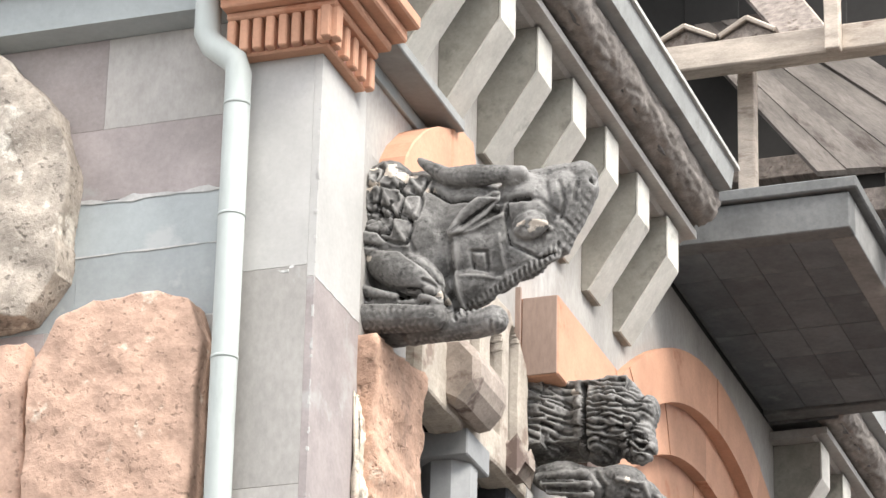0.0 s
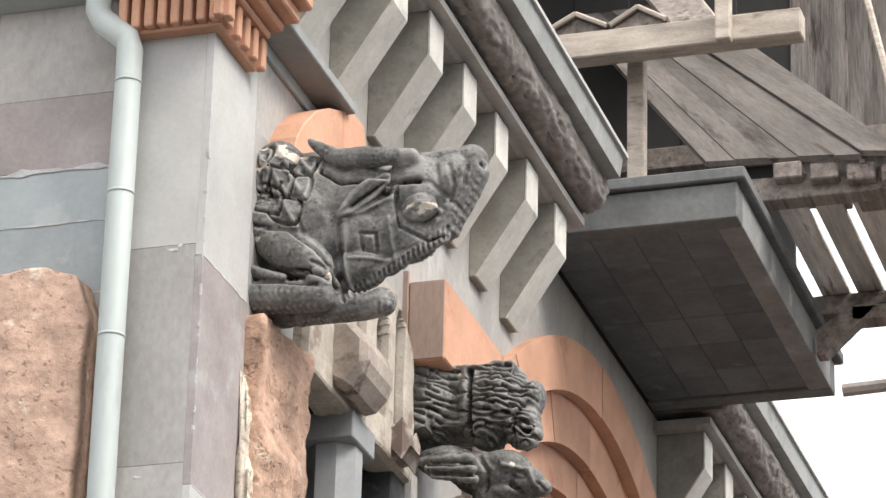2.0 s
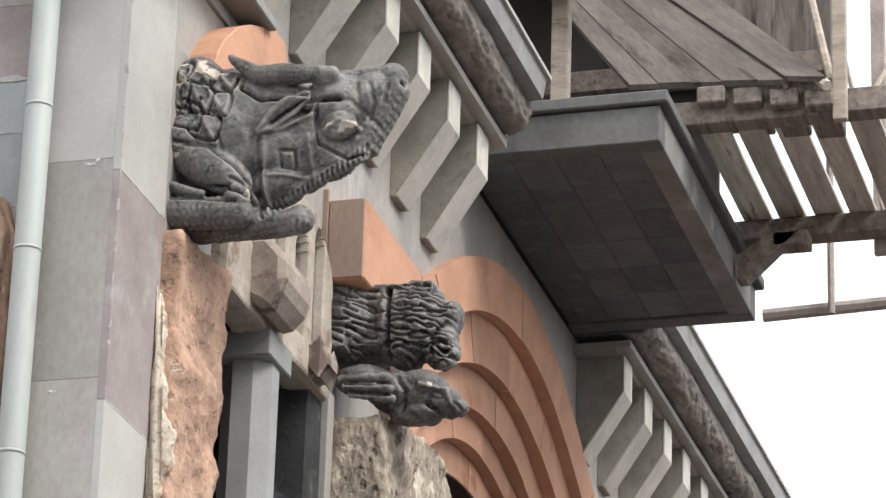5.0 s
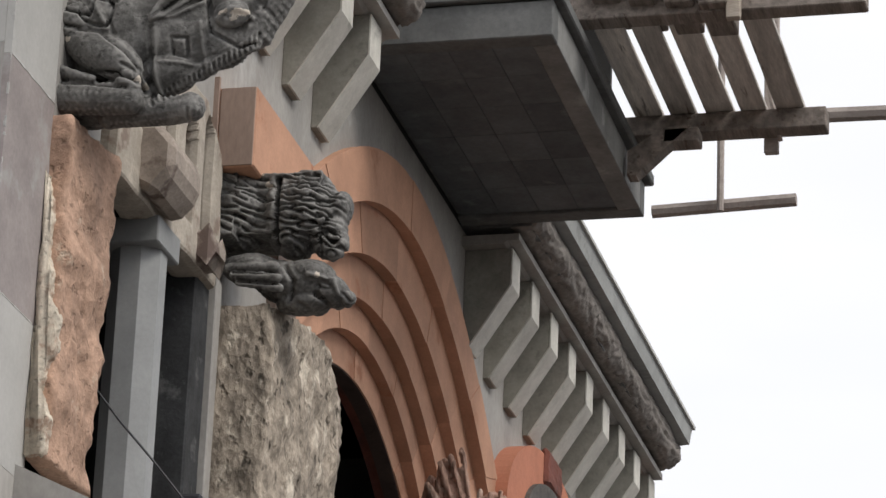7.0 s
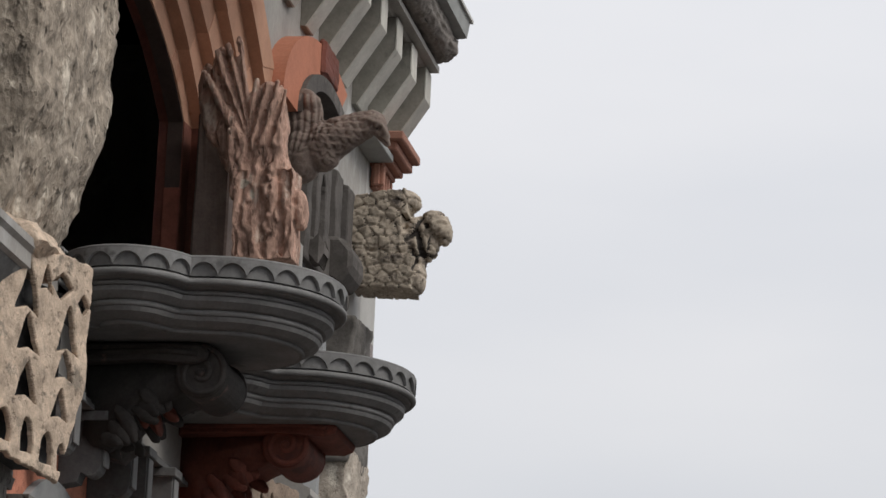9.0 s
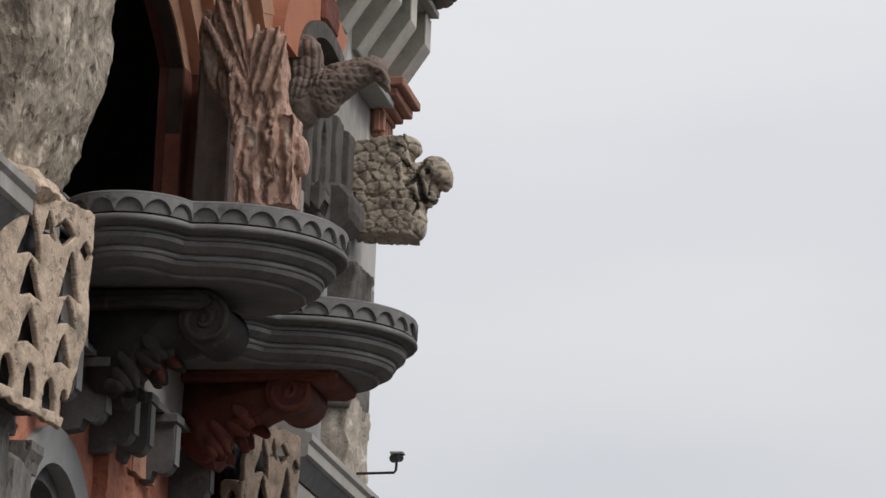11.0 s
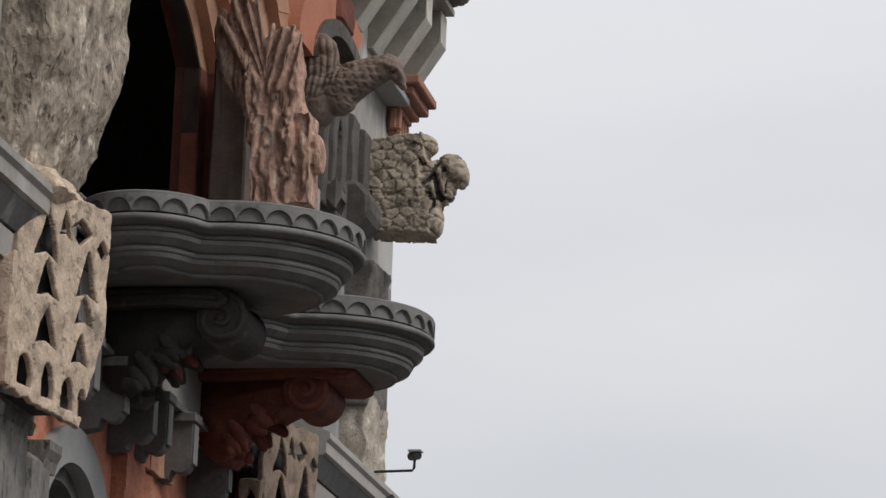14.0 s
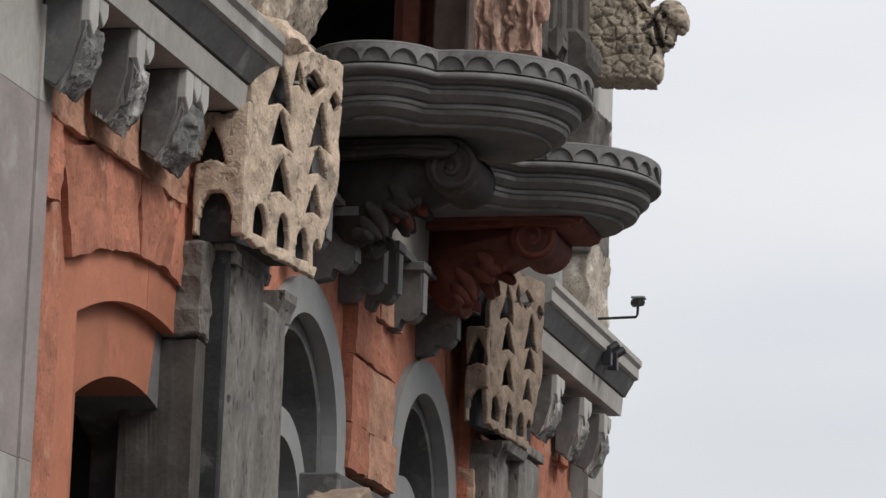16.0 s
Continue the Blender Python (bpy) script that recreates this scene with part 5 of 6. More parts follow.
def hanger(y):
    root = tagged(new("stone_bracket"), "grey stone bracket with a rounded foot", "bracket", "brackets under the band")
    root.location = (0, y, 0)
    prof = [(-0.12, 5.248), (0.10, 5.248), (0.10, 5.03)] + [(0.04 + 0.06 * math.cos(a), 5.0 - 0.07 * math.sin(a)) for a in (radians(20 * k) for k in range(0, 8))] + [(-0.02, 4.90), (-0.12, 4.88)]
    part("body", prism(prof, "y", -0.05, 0.05, bevel=0.004), DARKGREY, root)
    part("facing", box(0.1005, 0.112, -0.042, 0.042, 4.98, 5.19, 0.003), TRIM, root, "pale facing")
    part("cap", box(-0.12, 0.12, -0.075, 0.075, 5.20, 5.247, 0.004), DARKGREY, root)
    return root


h0 = hanger(16.2)
for y in (16.75, 17.28, 17.58, 18.12, 18.9):
    copy_thing(h0, pose(0, y, 0))


# columns below the lattice stones
def columns(f, label):
    root = tagged(new("clustered_column"), label, "column", "clustered columns")
    for y0, y1, x1, top in ((14.62, 15.08, 0.14, 4.6), (15.10, 15.26, 0.06, 4.56), (15.28, 15.62, 0.09, 4.52)):
        a, b = sorted((f(y0), f(y1)))
        bm = box(-0.3, x1, a, b, 0, top, 0.03)
        part("shaft", rough(bm, 2, 0.004, 5, y0), COLUMN, root)
    a, b = sorted((f(14.56), f(14.617)))
    part("dark_edge", rough(box(-0.3, 0.12, a, b, 0, 4.6, 0.008), 2, 0.004, 6, 1), BLACKSTONE, root)
    a, b = sorted((f(14.44), f(14.558)))
    part("jamb", rough(box(-0.3, 0.045, a, b, 0, 4.2, 0.01), 4, 0.008, 8, 3), TRACERY_DARK, root, "rough grey jamb strip")
    part("jamb", rough(box(-0.3, 0.06, a - 0.02, b, 4.205, 4.62, 0.01), 4, 0.016, 9, 4), ROCK_DARK, root, "rough hewn grey block")
    a, b = sorted((f(14.5), f(15.66)))
    part("abacus", prism([(-0.2, 4.55), (0.142, 4.55), (0.155, 4.60), (-0.2, 4.60)], "y", a + 0.1, a + 0.62), COLUMN, root)
    a, b = sorted((f(14.56), f(15.1)))
    part("bed", rough(box(-0.2, 0.15, a, b, 4.603, 4.66, 0.004), 2, 0.004, 6, 2), COLUMN, root)
    a, b = sorted((f(15.36), f(15.68)))
    part("small_cap", prism([(-0.2, 4.47), (0.09, 4.47), (0.10, 4.52), (0.12, 4.56), (0.12, 4.60), (-0.2, 4.60)], "y", a + 0.1, b - 0.02), COLUMN, root)
    return root


columns(lambda y: y, "weathered grey stone columns under the pierced stone")
columns(mirror, "grey stone columns with a small cap at the far side")


# ---- pierced stones ----
def tri(cy, cz, w, h):
    return lambda y, z: 0 < (z - cz + h / 2) / h < 1 and abs(y - cy) < w / 2 * (1 - (z - cz + h / 2) / h) ** 0.8 + 0.0 and not (z < cz - h / 2 + 0.12 * h * (1 - abs(y - cy) / (w / 2)))


def drop(cy, cz, w, h):
    return lambda y, z: abs(z - cz) < h / 2 and abs(y - cy) < w / 2 * math.sqrt(max(0.0, 1 - ((z - cz) / (h / 2)) ** 2)) * (1.0 if z < cz else 0.8)


def slot(cy, z0, z1, w):
    return lambda y, z: z0 < z < z1 and abs(y - cy) < w / 2 * (math.sqrt(max(0.0, 1 - max(0.0, (z - z1 + w) / w) ** 2)))


def pierced(s0, s1, z0, z1, depth, holes, inside, cell, put, seed, amp=0.012):
    """A plate with real openings. put(s, z, d) gives the place of a point d metres behind the face."""
    bm, ns, nz, vs = bmesh.new(), int((s1 - s0) / cell), int((z1 - z0) / cell), {}
    off = Vector((seed * 3.7, seed * 1.9, seed * 5.3))

    def solid(i, j):
        if not (0 <= i < ns and 0 <= j < nz):
            return False
        s, z = s0 + (i + 0.5) * cell, z0 + (j + 0.5) * cell
        return inside(s, z) and not any(h(s, z) for h in holes)

    def vert(i, j, k):
        if (i, j, k) not in vs:
            s, z = s0 + i * cell, z0 + j * cell
            q = Vector((s, z, 0)) * 6 + off
            d = noise.noise_vector(q) + 0.5 * noise.noise_vector(q * 2.7)
            vs[i, j, k] = bm.verts.new(put(s + d.x * amp, z + d.y * amp, (depth if k else 0) + d.z * amp * 1.4))
        return vs[i, j, k]

    for i in range(ns):
        for j in range(nz):
            if not solid(i, j):
                continue
            for k in (0, 1):
                bm.faces.new([vert(i, j, k), vert(i + 1, j, k), vert(i + 1, j + 1, k), vert(i, j + 1, k)])
            for di, dj, e in ((-1, 0, ((0, 0), (0, 1))), (1, 0, ((1, 0), (1, 1))), (0, -1, ((0, 0), (1, 0))), (0, 1, ((0, 1), (1, 1)))):
                if not solid(i + di, j + dj):
                    (a, b), (c, d) = e
                    bm.faces.new([vert(i + a, j + b, 0), vert(i + c, j + d, 0), vert(i + c, j + d, 1), vert(i + a, j + b, 1)])
    return bm


def lattice(p0, p1, label, mat=BEIGE):
    """A pierced face turned a little towards the street's end, with a narrower side face behind it."""
    root = tagged(new("lattice_stone"), label, "lattice stone", "pierced lattice stones")
    a, b = Vector(p0), Vector(p1)
    d = (b - a).normalized()
    n = Vector((d.y, -d.x))
    holes = [tri(0.225, 5.36, 0.17, 0.23), tri(0.245, 5.16, 0.18, 0.17), tri(0.26, 4.95, 0.17, 0.17), slot(0.115, 4.665, 4.80, 0.11), slot(0.29, 4.645, 4.79, 0.10),
             slot(0.445, 4.625, 4.76, 0.085), slot(0.56, 4.61, 4.73, 0.06), tri(0.55, 5.24, 0.15, 0.22), tri(0.535, 5.08, 0.13, 0.14), tri(0.52, 4.90, 0.12, 0.14),
             tri(0.36, 5.43, 0.11, 0.12), lambda s, z: abs(s - 0.48) + 1.4 * abs(z - 5.42) < 0.085, lambda s, z: abs(s - 0.65) + abs(z - 5.37) < 0.045]

    def inside(s, z):
        return (4.625 - 0.12 * s + 0.02 * noise.noise(Vector((s * 17, 1, 0))) < z < min(5.30 + 1.5 * s, 5.56) + 0.03 * noise.noise(Vector((s * 13, 3, 0)))
                and s < 0.70 - 0.35 * max(0, 5.0 - z) + 0.012 * noise.noise(Vector((z * 12, 2, 0))))

    def put(s, z, k):
        q = a + d * s - n * k
        return (q.x, q.y, z)

    ob = part("front_face", pierced(0.0, 0.73, 4.5, 5.62, 0.034, holes, inside, 0.005, put, 3, 0.008), mat, root)
    sm = ob.modifiers.new("wear", "SMOOTH")
    sm.factor, sm.iterations = 0.5, 4

    def inside2(s, z):
        return 4.64 < z < 5.17 + 0.5 * max(0, s - 0.12) + 0.02 * noise.noise(Vector((s * 9, 5, 0)))

    ob = part("side_face", pierced(0.0, a.x + 0.02, 4.6, 5.4, 0.06, [slot(0.10, 4.6, 4.82, 0.14), tri(0.07, 5.03, 0.14, 0.17)], inside2, 0.009, lambda s, z, k: (s, a.y - 0.07 + k, z), 5, 0.008), mat, root)
    sm = ob.modifiers.new("wear", "SMOOTH")
    sm.factor, sm.iterations = 0.5, 4
    # solid black block standing in for the shade seen through the openings
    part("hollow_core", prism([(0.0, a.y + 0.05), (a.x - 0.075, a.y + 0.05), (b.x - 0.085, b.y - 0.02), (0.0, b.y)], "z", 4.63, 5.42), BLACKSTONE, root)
    return root


lattice((0.22, 14.47), (0.42, 15.08), "beige weathered stone pierced with a lattice of small openings")
tagged(part("broken_capstone", rough(prism([(0.02, 5.44), (0.30, 5.50), (0.36, 5.56), (0.30, 5.64), (0.10, 5.70), (0.02, 5.68)], "y", 14.64, 15.12, bevel=0.02), 4, 0.024, 7, 6), BEIGE, None, "", True),
       "broken beige stone lying on top of the pierced stone", "stone")
lattice((0.12, 19.60), (0.30, 20.35), "browned lattice stone with pointed openings beside the far ledge", BEIGE_DARK)


def tracery(f, label, mat):
    root = tagged(new("window_tracery"), label, "tracery", "stone tracery over the windows")
    holes = [slot(13.36, 7.50, 8.2, 0.14), slot(13.72, 7.50, 8.2, 0.14), slot(14.02, 7.36, 7.82, 0.14), slot(14.27, 7.30, 7.92, 0.12)]
    ob = part("plate", pierced(13.05, 14.5, 7.18, 8.0, 0.16, holes, lambda s, z: z < 8.02 - 0.9 * max(0, s - 14.1) ** 1.5, 0.0125, lambda s, z, d: (0.055 - d, f(s), z), 7, 0.006), mat, root)
    sm = ob.modifiers.new("wear", "SMOOTH")
    sm.factor, sm.iterations = 0.5, 6
    for y, w, z0, z1, x1 in ((13.55, 0.2, 7.20, 7.52, 0.2), (14.25, 0.1, 7.18, 7.36, 0.14)):
        bm = prism([(0.0, z0 + 0.06), (x1 * 0.55, z0), (x1, z0 + 0.1), (x1, z1 - 0.09), (x1 * 0.6, z1), (0, z1)], "y", f(y) - w, f(y) + w)
        bmesh.ops.bevel(bm, geom=bm.edges[:], offset=0.03, segments=1, affect="EDGES")
        part("drop", bm, BROWN_PALE if mat is CREAM_PALE else TRACERY_DARK, root, "faceted hanging stone drop")
    return root


tracery(lambda y: y, "pale carved window tracery with faceted drops", CREAM_PALE)
tracery(mirror, "dark grey carved tracery with faceted drops at the far window", TRACERY_DARK)

# ---- rims and consoles of the balconies ----
for ob in [o for o in scene.objects if o.name.split(".")[0] == "balcony"]:
    plan = [Vector((p[0], p[1])) for p in balcony_plan(-0.004)]
    lens = [0.0]
    for a, b in zip(plan, plan[1:]):
        lens.append(lens[-1] + (b - a).length)

    def along(s):
        for k in range(len(plan) - 1):
            if s <= lens[k + 1] or k == len(plan) - 2:
                u = (s - lens[k]) / max(1e-6, lens[k + 1] - lens[k])
                return plan[k].lerp(plan[k + 1], min(1, max(0, u)))

    n = 30
    step = lens[-1] / n
    bm, rows = bmesh.new(), []
    for i in range(n * 10 + 1):
        p, q = along(i * step / 10), along(min(lens[-1], i * step / 10 + 0.01))
        back = along(max(0.0, i * step / 10 - 0.01))
        t = (q - back).normalized()
        out = Vector((t.y, -t.x)) * 0.016
        low_edge = -0.080 + 0.060 * max(0.0, math.sin(math.pi * (i % 10) / 10)) ** 0.6
        rows.append([bm.verts.new((max(p.x + o.x, 0.0), p.y + o.y, z)) for o, z in ((Vector((0, 0)), -0.002), (out, -0.002), (out, low_edge), (Vector((0, 0)), low_edge - 0.004))])
    for a, b in zip(rows, rows[1:]):
        for k in range(4):
            bm.faces.new((a[k], a[(k + 1) % 4], b[(k + 1) % 4], b[k]))
    bm.faces.new(rows[0])
    bm.faces.new(rows[-1][::-1])
    part("scalloped_band", bm, BOWL, ob, "raised band with hanging points along the rim")

    def ringed(g, z):
        out = []
        for i in range(121):
            p, q = along(lens[-1] * max(0, i - 1) / 120), along(lens[-1] * min(120, i + 1) / 120)
            t = (q - p).normalized()
            o = along(lens[-1] * i / 120) + Vector((-t.y, t.x)) * g
            out.append((max(o.x, 0.0), o.y, z))
        return out

    for g, z, r in ((0.0, 0.002, 0.013), (0.0, -0.115, 0.019), (0.052, -0.158, 0.013), (0.108, -0.240, 0.016), (0.195, -0.312, 0.016)):
        part("bead", tube(ringed(g, z), r, seg=8), BOWL, ob, "", True)


def console(yc, mat, label, dz, pendant, far_end):
    """A scrolled bracket: moulded plank above, a big volute in front, a leafy foot against the wall."""
    root = tagged(new("scroll_console"), label, "console")
    root.location = (0, yc, dz)
    w = 0.22
    plank_side = [(0.0, 5.49), (far_end - 0.3, 5.505), (far_end - 0.15, 5.49), (far_end - 0.06, 5.485), (far_end - 0.01, 5.505), (far_end, 5.535), (far_end - 0.02, 5.565), (far_end - 0.07, 5.585), (0.0, 5.585)]
    part("plank", prism(plank_side, "y", -w - 0.05, w + 0.05, bevel=0.012), mat, root)
    part("plank_bead", tube([(0.02, -w - 0.055, 5.535), (far_end - 0.2, -w - 0.055, 5.545), (far_end - 0.05, -w - 0.055, 5.53)], 0.014, seg=8), mat, root, "", True)
    side = [(0.0, 5.50), (0.0, 5.16), (0.05, 5.09), (0.13, 5.07), (0.18, 5.12), (0.20, 5.22), (0.30, 5.28), (0.38, 5.31), (0.46, 5.35), (0.56, 5.40), (0.60, 5.50)]
    part("body", rough(prism(side, "y", -w * 0.82, w * 0.82), 3, 0.010, 9, yc), mat, root, "", True)
    cx, cz = 0.575, 5.445
    turn_in = [(cx + r * math.cos(a), cz + r * math.sin(a)) for r, a in ((0.135 - 0.0040 * k, math.pi * 0.55 - k * 0.36) for k in range(30))]
    vcore = part("volute_core", prism([(cx + 0.128 * math.cos(a), cz + 0.122 * math.sin(a)) for a in (2 * math.pi * k / 32 for k in range(32))], "y", -w, w, bevel=0.014), mat, root)
    for s in (-1, 1):
        part("volute", tube([(x, s * w, z) for x, z in turn_in], 0.016, seg=8), mat, vcore, "", True)
        eye = bmesh.new()
        bmesh.ops.create_icosphere(eye, subdivisions=2, radius=0.026, matrix=Matrix.Translation((cx, s * w, cz)))
        part("volute_eye", eye, mat, vcore, "", True)
    r = random.Random(4)
    for k in range(15):
        t = k / 14
        bm = bmesh.new()
        place = pose(0.10 + 0.28 * (1 - t) + r.uniform(-0.03, 0.03), -w * 0.8 if k % 2 else r.uniform(-0.16, 0.16), 5.33 - 0.22 * t, 0, r.uniform(20, 70), r.uniform(-30, 30))
        bmesh.ops.create_icosphere(bm, subdivisions=3, radius=1.0, matrix=place @ Matrix.Diagonal((0.085, 0.028, 0.034, 1)))
        part("leaf", rough(bm, 0, 0.008, 22, k), mat, root, "", True)
    if pendant:
        for k, (x, z, lean) in enumerate(((0.27, 5.27, 80), (0.32, 5.24, 70), (0.36, 5.30, 50))):
            bm = bmesh.new()
            bmesh.ops.create_icosphere(bm, subdivisions=3, radius=1.0, matrix=pose(x, -w * 0.5 + 0.05 * k, z - dz, 0, lean, 0) @ Matrix.Diagonal((0.10, 0.05, 0.032, 1)))
            part("pendant_leaf", rough(bm, 0, 0.010, 18, k), TERRA_RED, root, "red-brown hanging leaf", True)
    return root


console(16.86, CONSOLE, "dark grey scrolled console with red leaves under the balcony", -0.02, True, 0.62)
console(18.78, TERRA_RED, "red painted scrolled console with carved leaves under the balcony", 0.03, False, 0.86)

# ---- timber scaffold on the roof ----
def board(a, b, c, d, thick, name, parent, mat):
    """A board from its four corners, thickened."""
    a, b, c, d = (Vector(p) for p in (a, b, c, d))
    n = (b - a).cross(d - a).normalized() * thick
    bm = bmesh.new()
    lo, hi = [bm.verts.new(p) for p in (a, b, c, d)], [bm.verts.new(p + n) for p in (a, b, c, d)]
    bm.faces.new(lo)
    bm.faces.new(hi[::-1])
    for i in range(4):
        bm.faces.new((lo[i], hi[i], hi[(i + 1) % 4], lo[(i + 1) % 4]))
    return part(name, bm, mat, parent)


def mixp(p, q, t):
    return tuple(a + (b - a) * t for a, b in zip(p, q))


ramp = tagged(new("board_ramp"), "sloping deck of weathered boards seen from below", "board deck")
LB, MB, RB = (0.774, 17.215, 9.907), (1.636, 17.095, 9.798), (1.861, 17.034, 9.745)
LT, MT, RT = (-0.93, 20.70, 12.756), (-0.49, 20.75, 12.79), (-0.133, 20.71, 12.754)
BL, BR = LB, (1.861, 17.064, 9.771)


def plank(a, b, c, d, thick, name, parent, mat):
    """A board whose own x axis runs along its length, for the grain."""
    ob = board(a, b, c, d, thick, name, parent, mat)
    x = (Vector(d) - Vector(a)).normalized()
    y = (Vector(b) - Vector(a))
    y = (y - x * y.dot(x)).normalized()
    m = Matrix((x, y, x.cross(y))).transposed().to_4x4()
    m.translation = Vector(a)
    ob.data.transform(m.inverted())
    ob.matrix_basis = m
    return ob


cuts = (0.0, 0.19, 0.41, 0.60, 0.83, 1.0)
for k, (t0, t1) in enumerate(zip(cuts, cuts[1:])):
    plank(mixp(LB, MB, t0 + 0.0008), mixp(LB, MB, t1 - 0.0008), mixp(LT, MT, t1 - 0.0008), mixp(LT, MT, t0 + 0.0008), 0.03 + 0.005 * (k % 2), "plank", ramp, PLANK)
drop_z = lambda p, h: (p[0], p[1], p[2] + h)
plank(drop_z(MB, 0.02), drop_z(RB, 0.02), drop_z(RT, 0.02), drop_z(MT, 0.02), 0.03, "plank", ramp, PLANK)
plank(mixp(LB, MB, 0.985), mixp(LB, MB, 1.015), mixp(LT, MT, 1.02), mixp(LT, MT, 0.985), -0.02, "edge_batten", ramp, WOOD)
part("edge_batten", tube([Vector(RB) + Vector((0.01, -0.02, -0.01)), Vector(RT) + Vector((0.01, -0.02, -0.01))], 0.028, seg=6), BATTEN, ramp, "pale sawn batten along the deck edge")
# split ends and cracks of the planks
rk = random.Random(12)
for k in range(16):
    u, v = rk.uniform(0.05, 0.95), rk.uniform(0.02, 0.6)
    p0 = Vector(mixp(mixp(LB, MB, u), mixp(LT, MT, u), v))
    p1 = Vector(mixp(mixp(LB, MB, u + 0.012), mixp(LT, MT, u + 0.012), v + rk.uniform(0.04, 0.10)))
    part("splinter", tube([p0, p0.lerp(p1, 0.5) + Vector((0, 0, 0.006)), p1], rk.uniform(0.004, 0.009), seg=5), WOOD_DARK, ramp)
for k, t in enumerate((0.42, 0.6, 0.78, 0.95)):
    p = mixp(BL, BR, t)
    part("bearer", box(p[0] - 0.075, p[0] + 0.075, 17.12, 17.55, p[2] - 0.10, p[2] - 0.005, 0.008), WOOD, ramp)

beam = tagged(part("timber_beam", box(-0.3, 1.43, 16.55, 16.68, 10.30, 10.45, 0.008), WOOD_PALE), "pale sawn timber beam across the roof scaffold", "beam")
tagged(part("roof_post", box(0.425, 0.515, 16.86, 16.95, 9.6, 10.6, 0.006), WOOD_PALE), "short pale timber post standing on the canopy", "post")
tagged(part("roof_post", box(0.99, 1.07, 16.48, 16.55, 10.28, 12.2, 0.006), WOOD_PALE), "slim pale timber upright nailed to the beam", "post")
for c, w in ((0.22, 0.17), (0.56, 0.15)):
    root = tagged(new("corrugated_edge"), "bent sheet edge like a small gable on the beam", "roof sheet")
    part("infill", prism([(c - w, 10.452), (c + w, 10.452), (c + w, 10.462), (c, 10.545), (c - w, 10.462)], "y", 16.58, 16.6), WOOD, root)
    for s in (-1, 1):
        board((c, 16.56, 10.555), (c + s * w, 16.56, 10.47), (c + s * w, 16.9, 10.47), (c, 16.9, 10.555), 0.02 * s, "sheet", root, WOOD)
        part("edge", tube([(c, 16.55, 10.562), (c + s * w, 16.55, 10.472)], 0.014, seg=6), WOOD_PALE, root)
sheet = tagged(new("leaning_board"), "board leaning back over the beam", "board")
board((0.75, 16.7, 10.42), (1.0, 16.7, 10.42), (0.2, 18.2, 11.9), (-0.1, 18.2, 11.9), 0.03, "plank", sheet, WOOD)
part("batten", tube([(1.0, 16.69, 10.42), (0.2, 18.19, 11.9)], 0.022, seg=6), WOOD_PALE, sheet)

platform = tagged(new("slatted_platform"), "open slatted timber platform beside the canopy", "platform")
for k in range(5):
    x = 1.118 + 0.2 * k
    part("slat", box(x, x + 0.16 - 0.012 * (k % 2), 17.35, 18.72, 9.70 + 0.004 * (k % 3), 9.73 + 0.004 * (k % 3), 0.004), SLAT, platform)
part("bearer", box(0.95, 2.6, 17.2, 17.34, 9.665, 9.80, 0.006), WOOD, platform)
part("bearer", box(1.0, 2.2, 18.60, 18.74, 9.58, 9.70, 0.006), WOOD, platform)
part("bearer", box(1.3, 1.5, 18.5, 18.64, 9.49, 9.575, 0.006), WOOD, platform)
tagged(part("scaffold_pole", tube([(1.85, 18.82, 9.74), (3.4, 18.82, 9.72)], 0.045, seg=8), POLE), "grey timber pole lying out past the platform", "pole", "scaffold poles")
tagged(part("scaffold_pole", tube([(1.0, 19.8, 9.60), (1.86, 19.8, 9.63)], 0.042, seg=8), POLE), "grey timber pole end sticking out", "pole", "scaffold poles")
tagged(part("scaffold_pole", tube([(1.42, 19.72, 9.55), (1.42, 19.72, 10.6)], 0.022, seg=8), POLE), "slim upright pole beside the platform", "pole", "scaffold poles")
tagged(part("scaffold_pole", box(1.83, 1.91, 18.745, 18.8, 9.5, 11.9, 0.005), POLE), "grey timber upright at the platform corner", "pole", "scaffold poles")
tagged(part("scaffold_pole", box(1.875, 1.95, 17.145, 17.199, 9.6, 11.5, 0.005), WOOD_PALE), "pale timber upright at the platform edge", "pole", "scaffold poles")
tagged(part("scaffold_pole", tube([(1.86, 17.2, 9.85), (1.3, 18.9, 12.0)], 0.022, seg=6), WOOD_PALE), "thin slanting brace of the scaffold", "pole", "scaffold poles")
tagged(part("scaffold_pole", tube([(1.70, 18.3, 10.75), (1.93, 18.72, 9.55)], 0.014, seg=6), POLE), "thin slanting stick at the platform", "pole", "scaffold poles")
tagged(part("scaffold_pole", tube([(1.80, 18.3, 10.1), (2.0, 18.72, 10.75)], 0.016, seg=6), WOOD_PALE), "thin pale stick crossing the platform upright", "pole", "scaffold poles")
tagged(part("brace", prism([(1.1, 9.30), (1.15, 9.30), (1.45, 9.58), (1.30, 9.58), (1.1, 9.45)], "y", 18.5, 18.6), WOOD), "short timber knee brace under the platform", "brace")

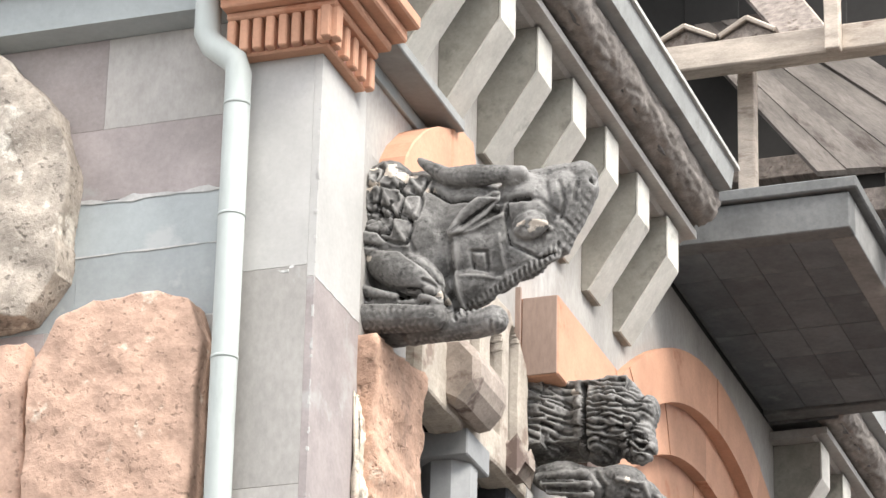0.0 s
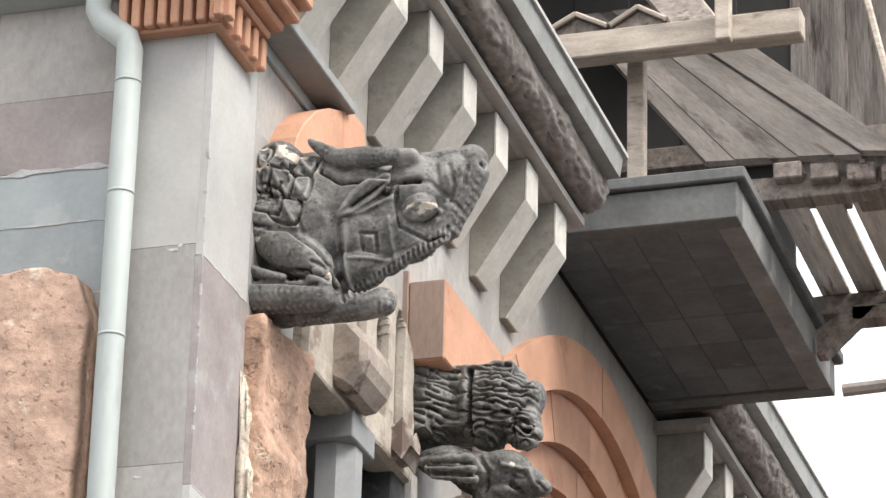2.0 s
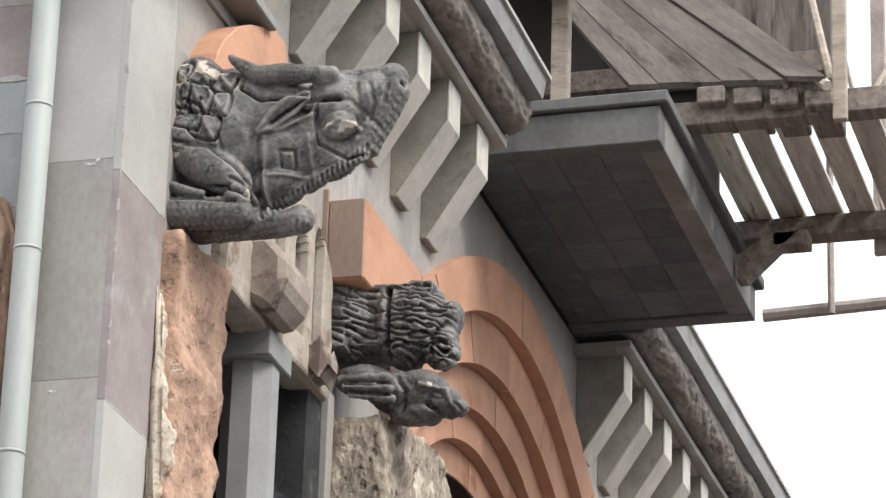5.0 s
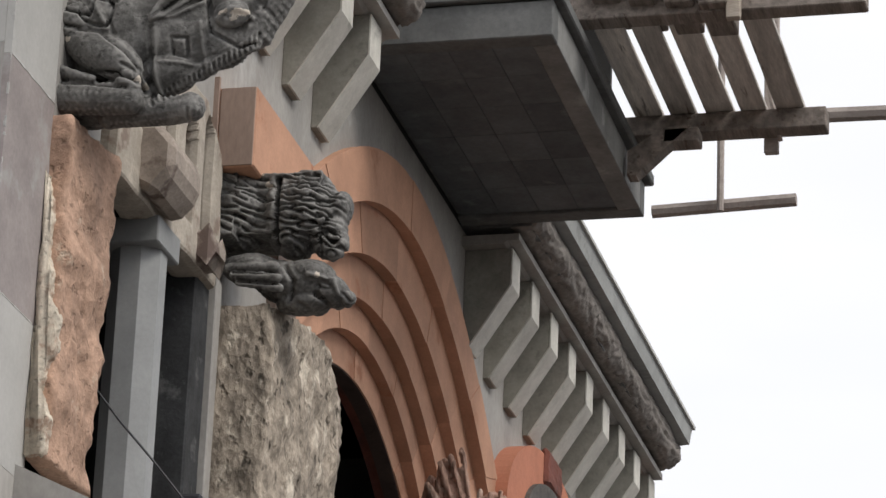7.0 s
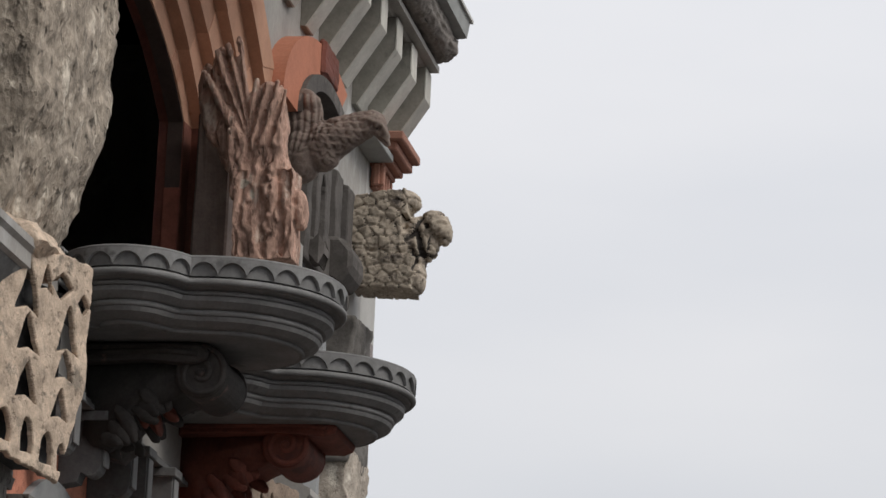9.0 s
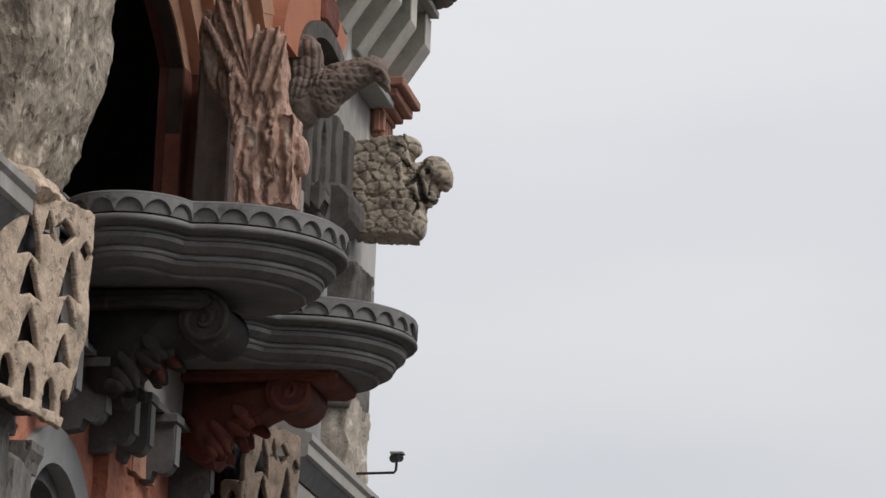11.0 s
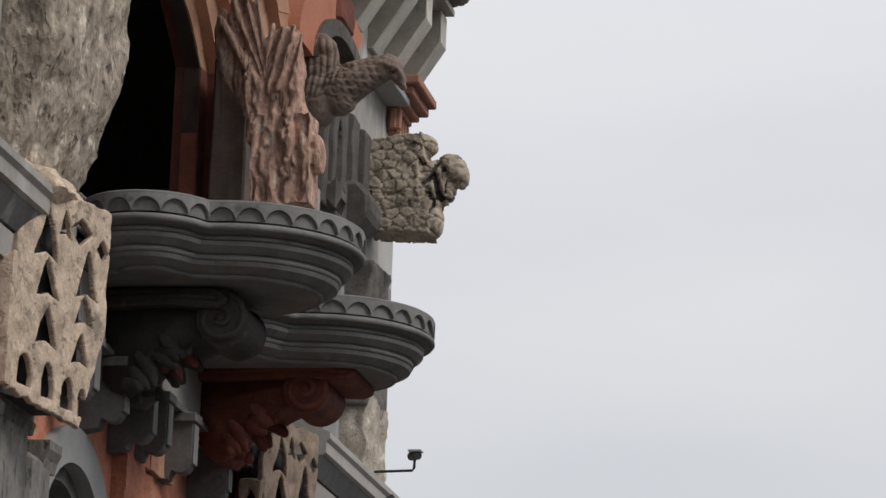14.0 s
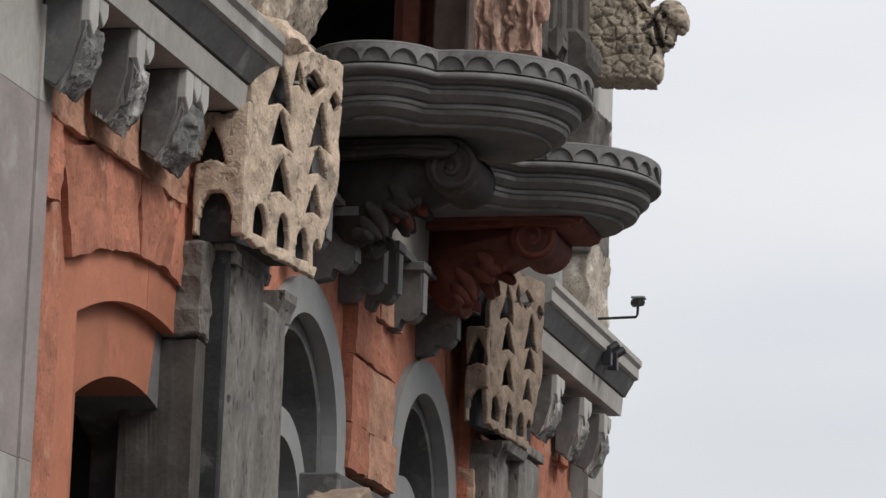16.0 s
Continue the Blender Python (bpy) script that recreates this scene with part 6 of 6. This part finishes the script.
attic = tagged(new("attic_boarding"), "dark board wall of the unfinished roof", "board wall")
for k in range(10):
    x = -2.4 + 0.364 * k
    # planks on the left are near-black, standing for the unlit void there
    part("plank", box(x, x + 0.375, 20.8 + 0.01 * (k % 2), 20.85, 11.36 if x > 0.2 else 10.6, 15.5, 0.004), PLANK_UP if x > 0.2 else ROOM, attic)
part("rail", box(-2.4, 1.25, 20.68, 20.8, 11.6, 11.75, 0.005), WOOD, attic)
# unseen boards added to keep sky light out of the roof space
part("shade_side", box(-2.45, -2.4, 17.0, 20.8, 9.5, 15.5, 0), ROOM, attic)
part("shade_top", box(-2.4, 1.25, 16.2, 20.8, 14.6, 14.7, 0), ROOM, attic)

# ---- small fixtures ----
seccam = tagged(new("security_camera"), "small dark camera on a thin arm", "camera")
part("arm", tube([(-0.02, 22.9, 5.825), (0.02, 22.88, 5.825), (0.345, 22.85, 5.83), (0.358, 22.84, 5.845), (0.36, 22.84, 5.90)], 0.009, seg=8), BLACKPL, seccam)
cam_body = part("housing", tube([(0.33, 22.86, 5.925), (0.39, 22.80, 5.92)], 0.028, seg=12), BLACKPL, seccam)
part("cap", box(0.32, 0.41, 22.79, 22.87, 5.945, 5.96, 0.004), GREY_BLUE, cam_body)
lamp = tagged(new("floodlight"), "small black floodlight on a bracket", "floodlight")
part("arm", tube([(0.0, 13.33, 5.78), (0.36, 13.33, 5.79)], 0.015, seg=8), BLACKPL, lamp)
lamp_head = part("head", box(0.34, 0.44, 13.28, 13.38, 5.76, 5.86, 0.012), BLACKPL, lamp)
part("lens", box(0.36, 0.42, 13.275, 13.279, 5.78, 5.84, 0.002), GLASS, lamp_head, "small glass lens")
for y in (22.2, 22.4):
    sp = tagged(new("spotlight"), "small dark spotlight clipped on the ledge", "spotlight", "spotlights on the ledge")
    part("head", tube([(0.30, y, 5.50), (0.35, y + 0.03, 5.54)], 0.028, seg=10), BLACKPL, sp)
    part("clip", box(0.26, 0.32, y - 0.03, y + 0.03, 5.40, 5.52, 0.005), BLACKPL, sp)
tagged(part("cable", tube([(-0.05, 13.2, 6.34), (0.1, 13.2, 6.15), (0.25, 13.2, 5.98), (0.40, 13.2, 5.80)], 0.005, seg=6), BLACKPL), "thin black cable slung across the window", "cable")
tagged(part("ledge_strip", box(-0.02, 0.16, mirror(13.22), mirror(12.36), 8.40, 8.45, 0.005), ZINC), "grey metal-clad ledge strip above the ram", "ledge", kind="structure")
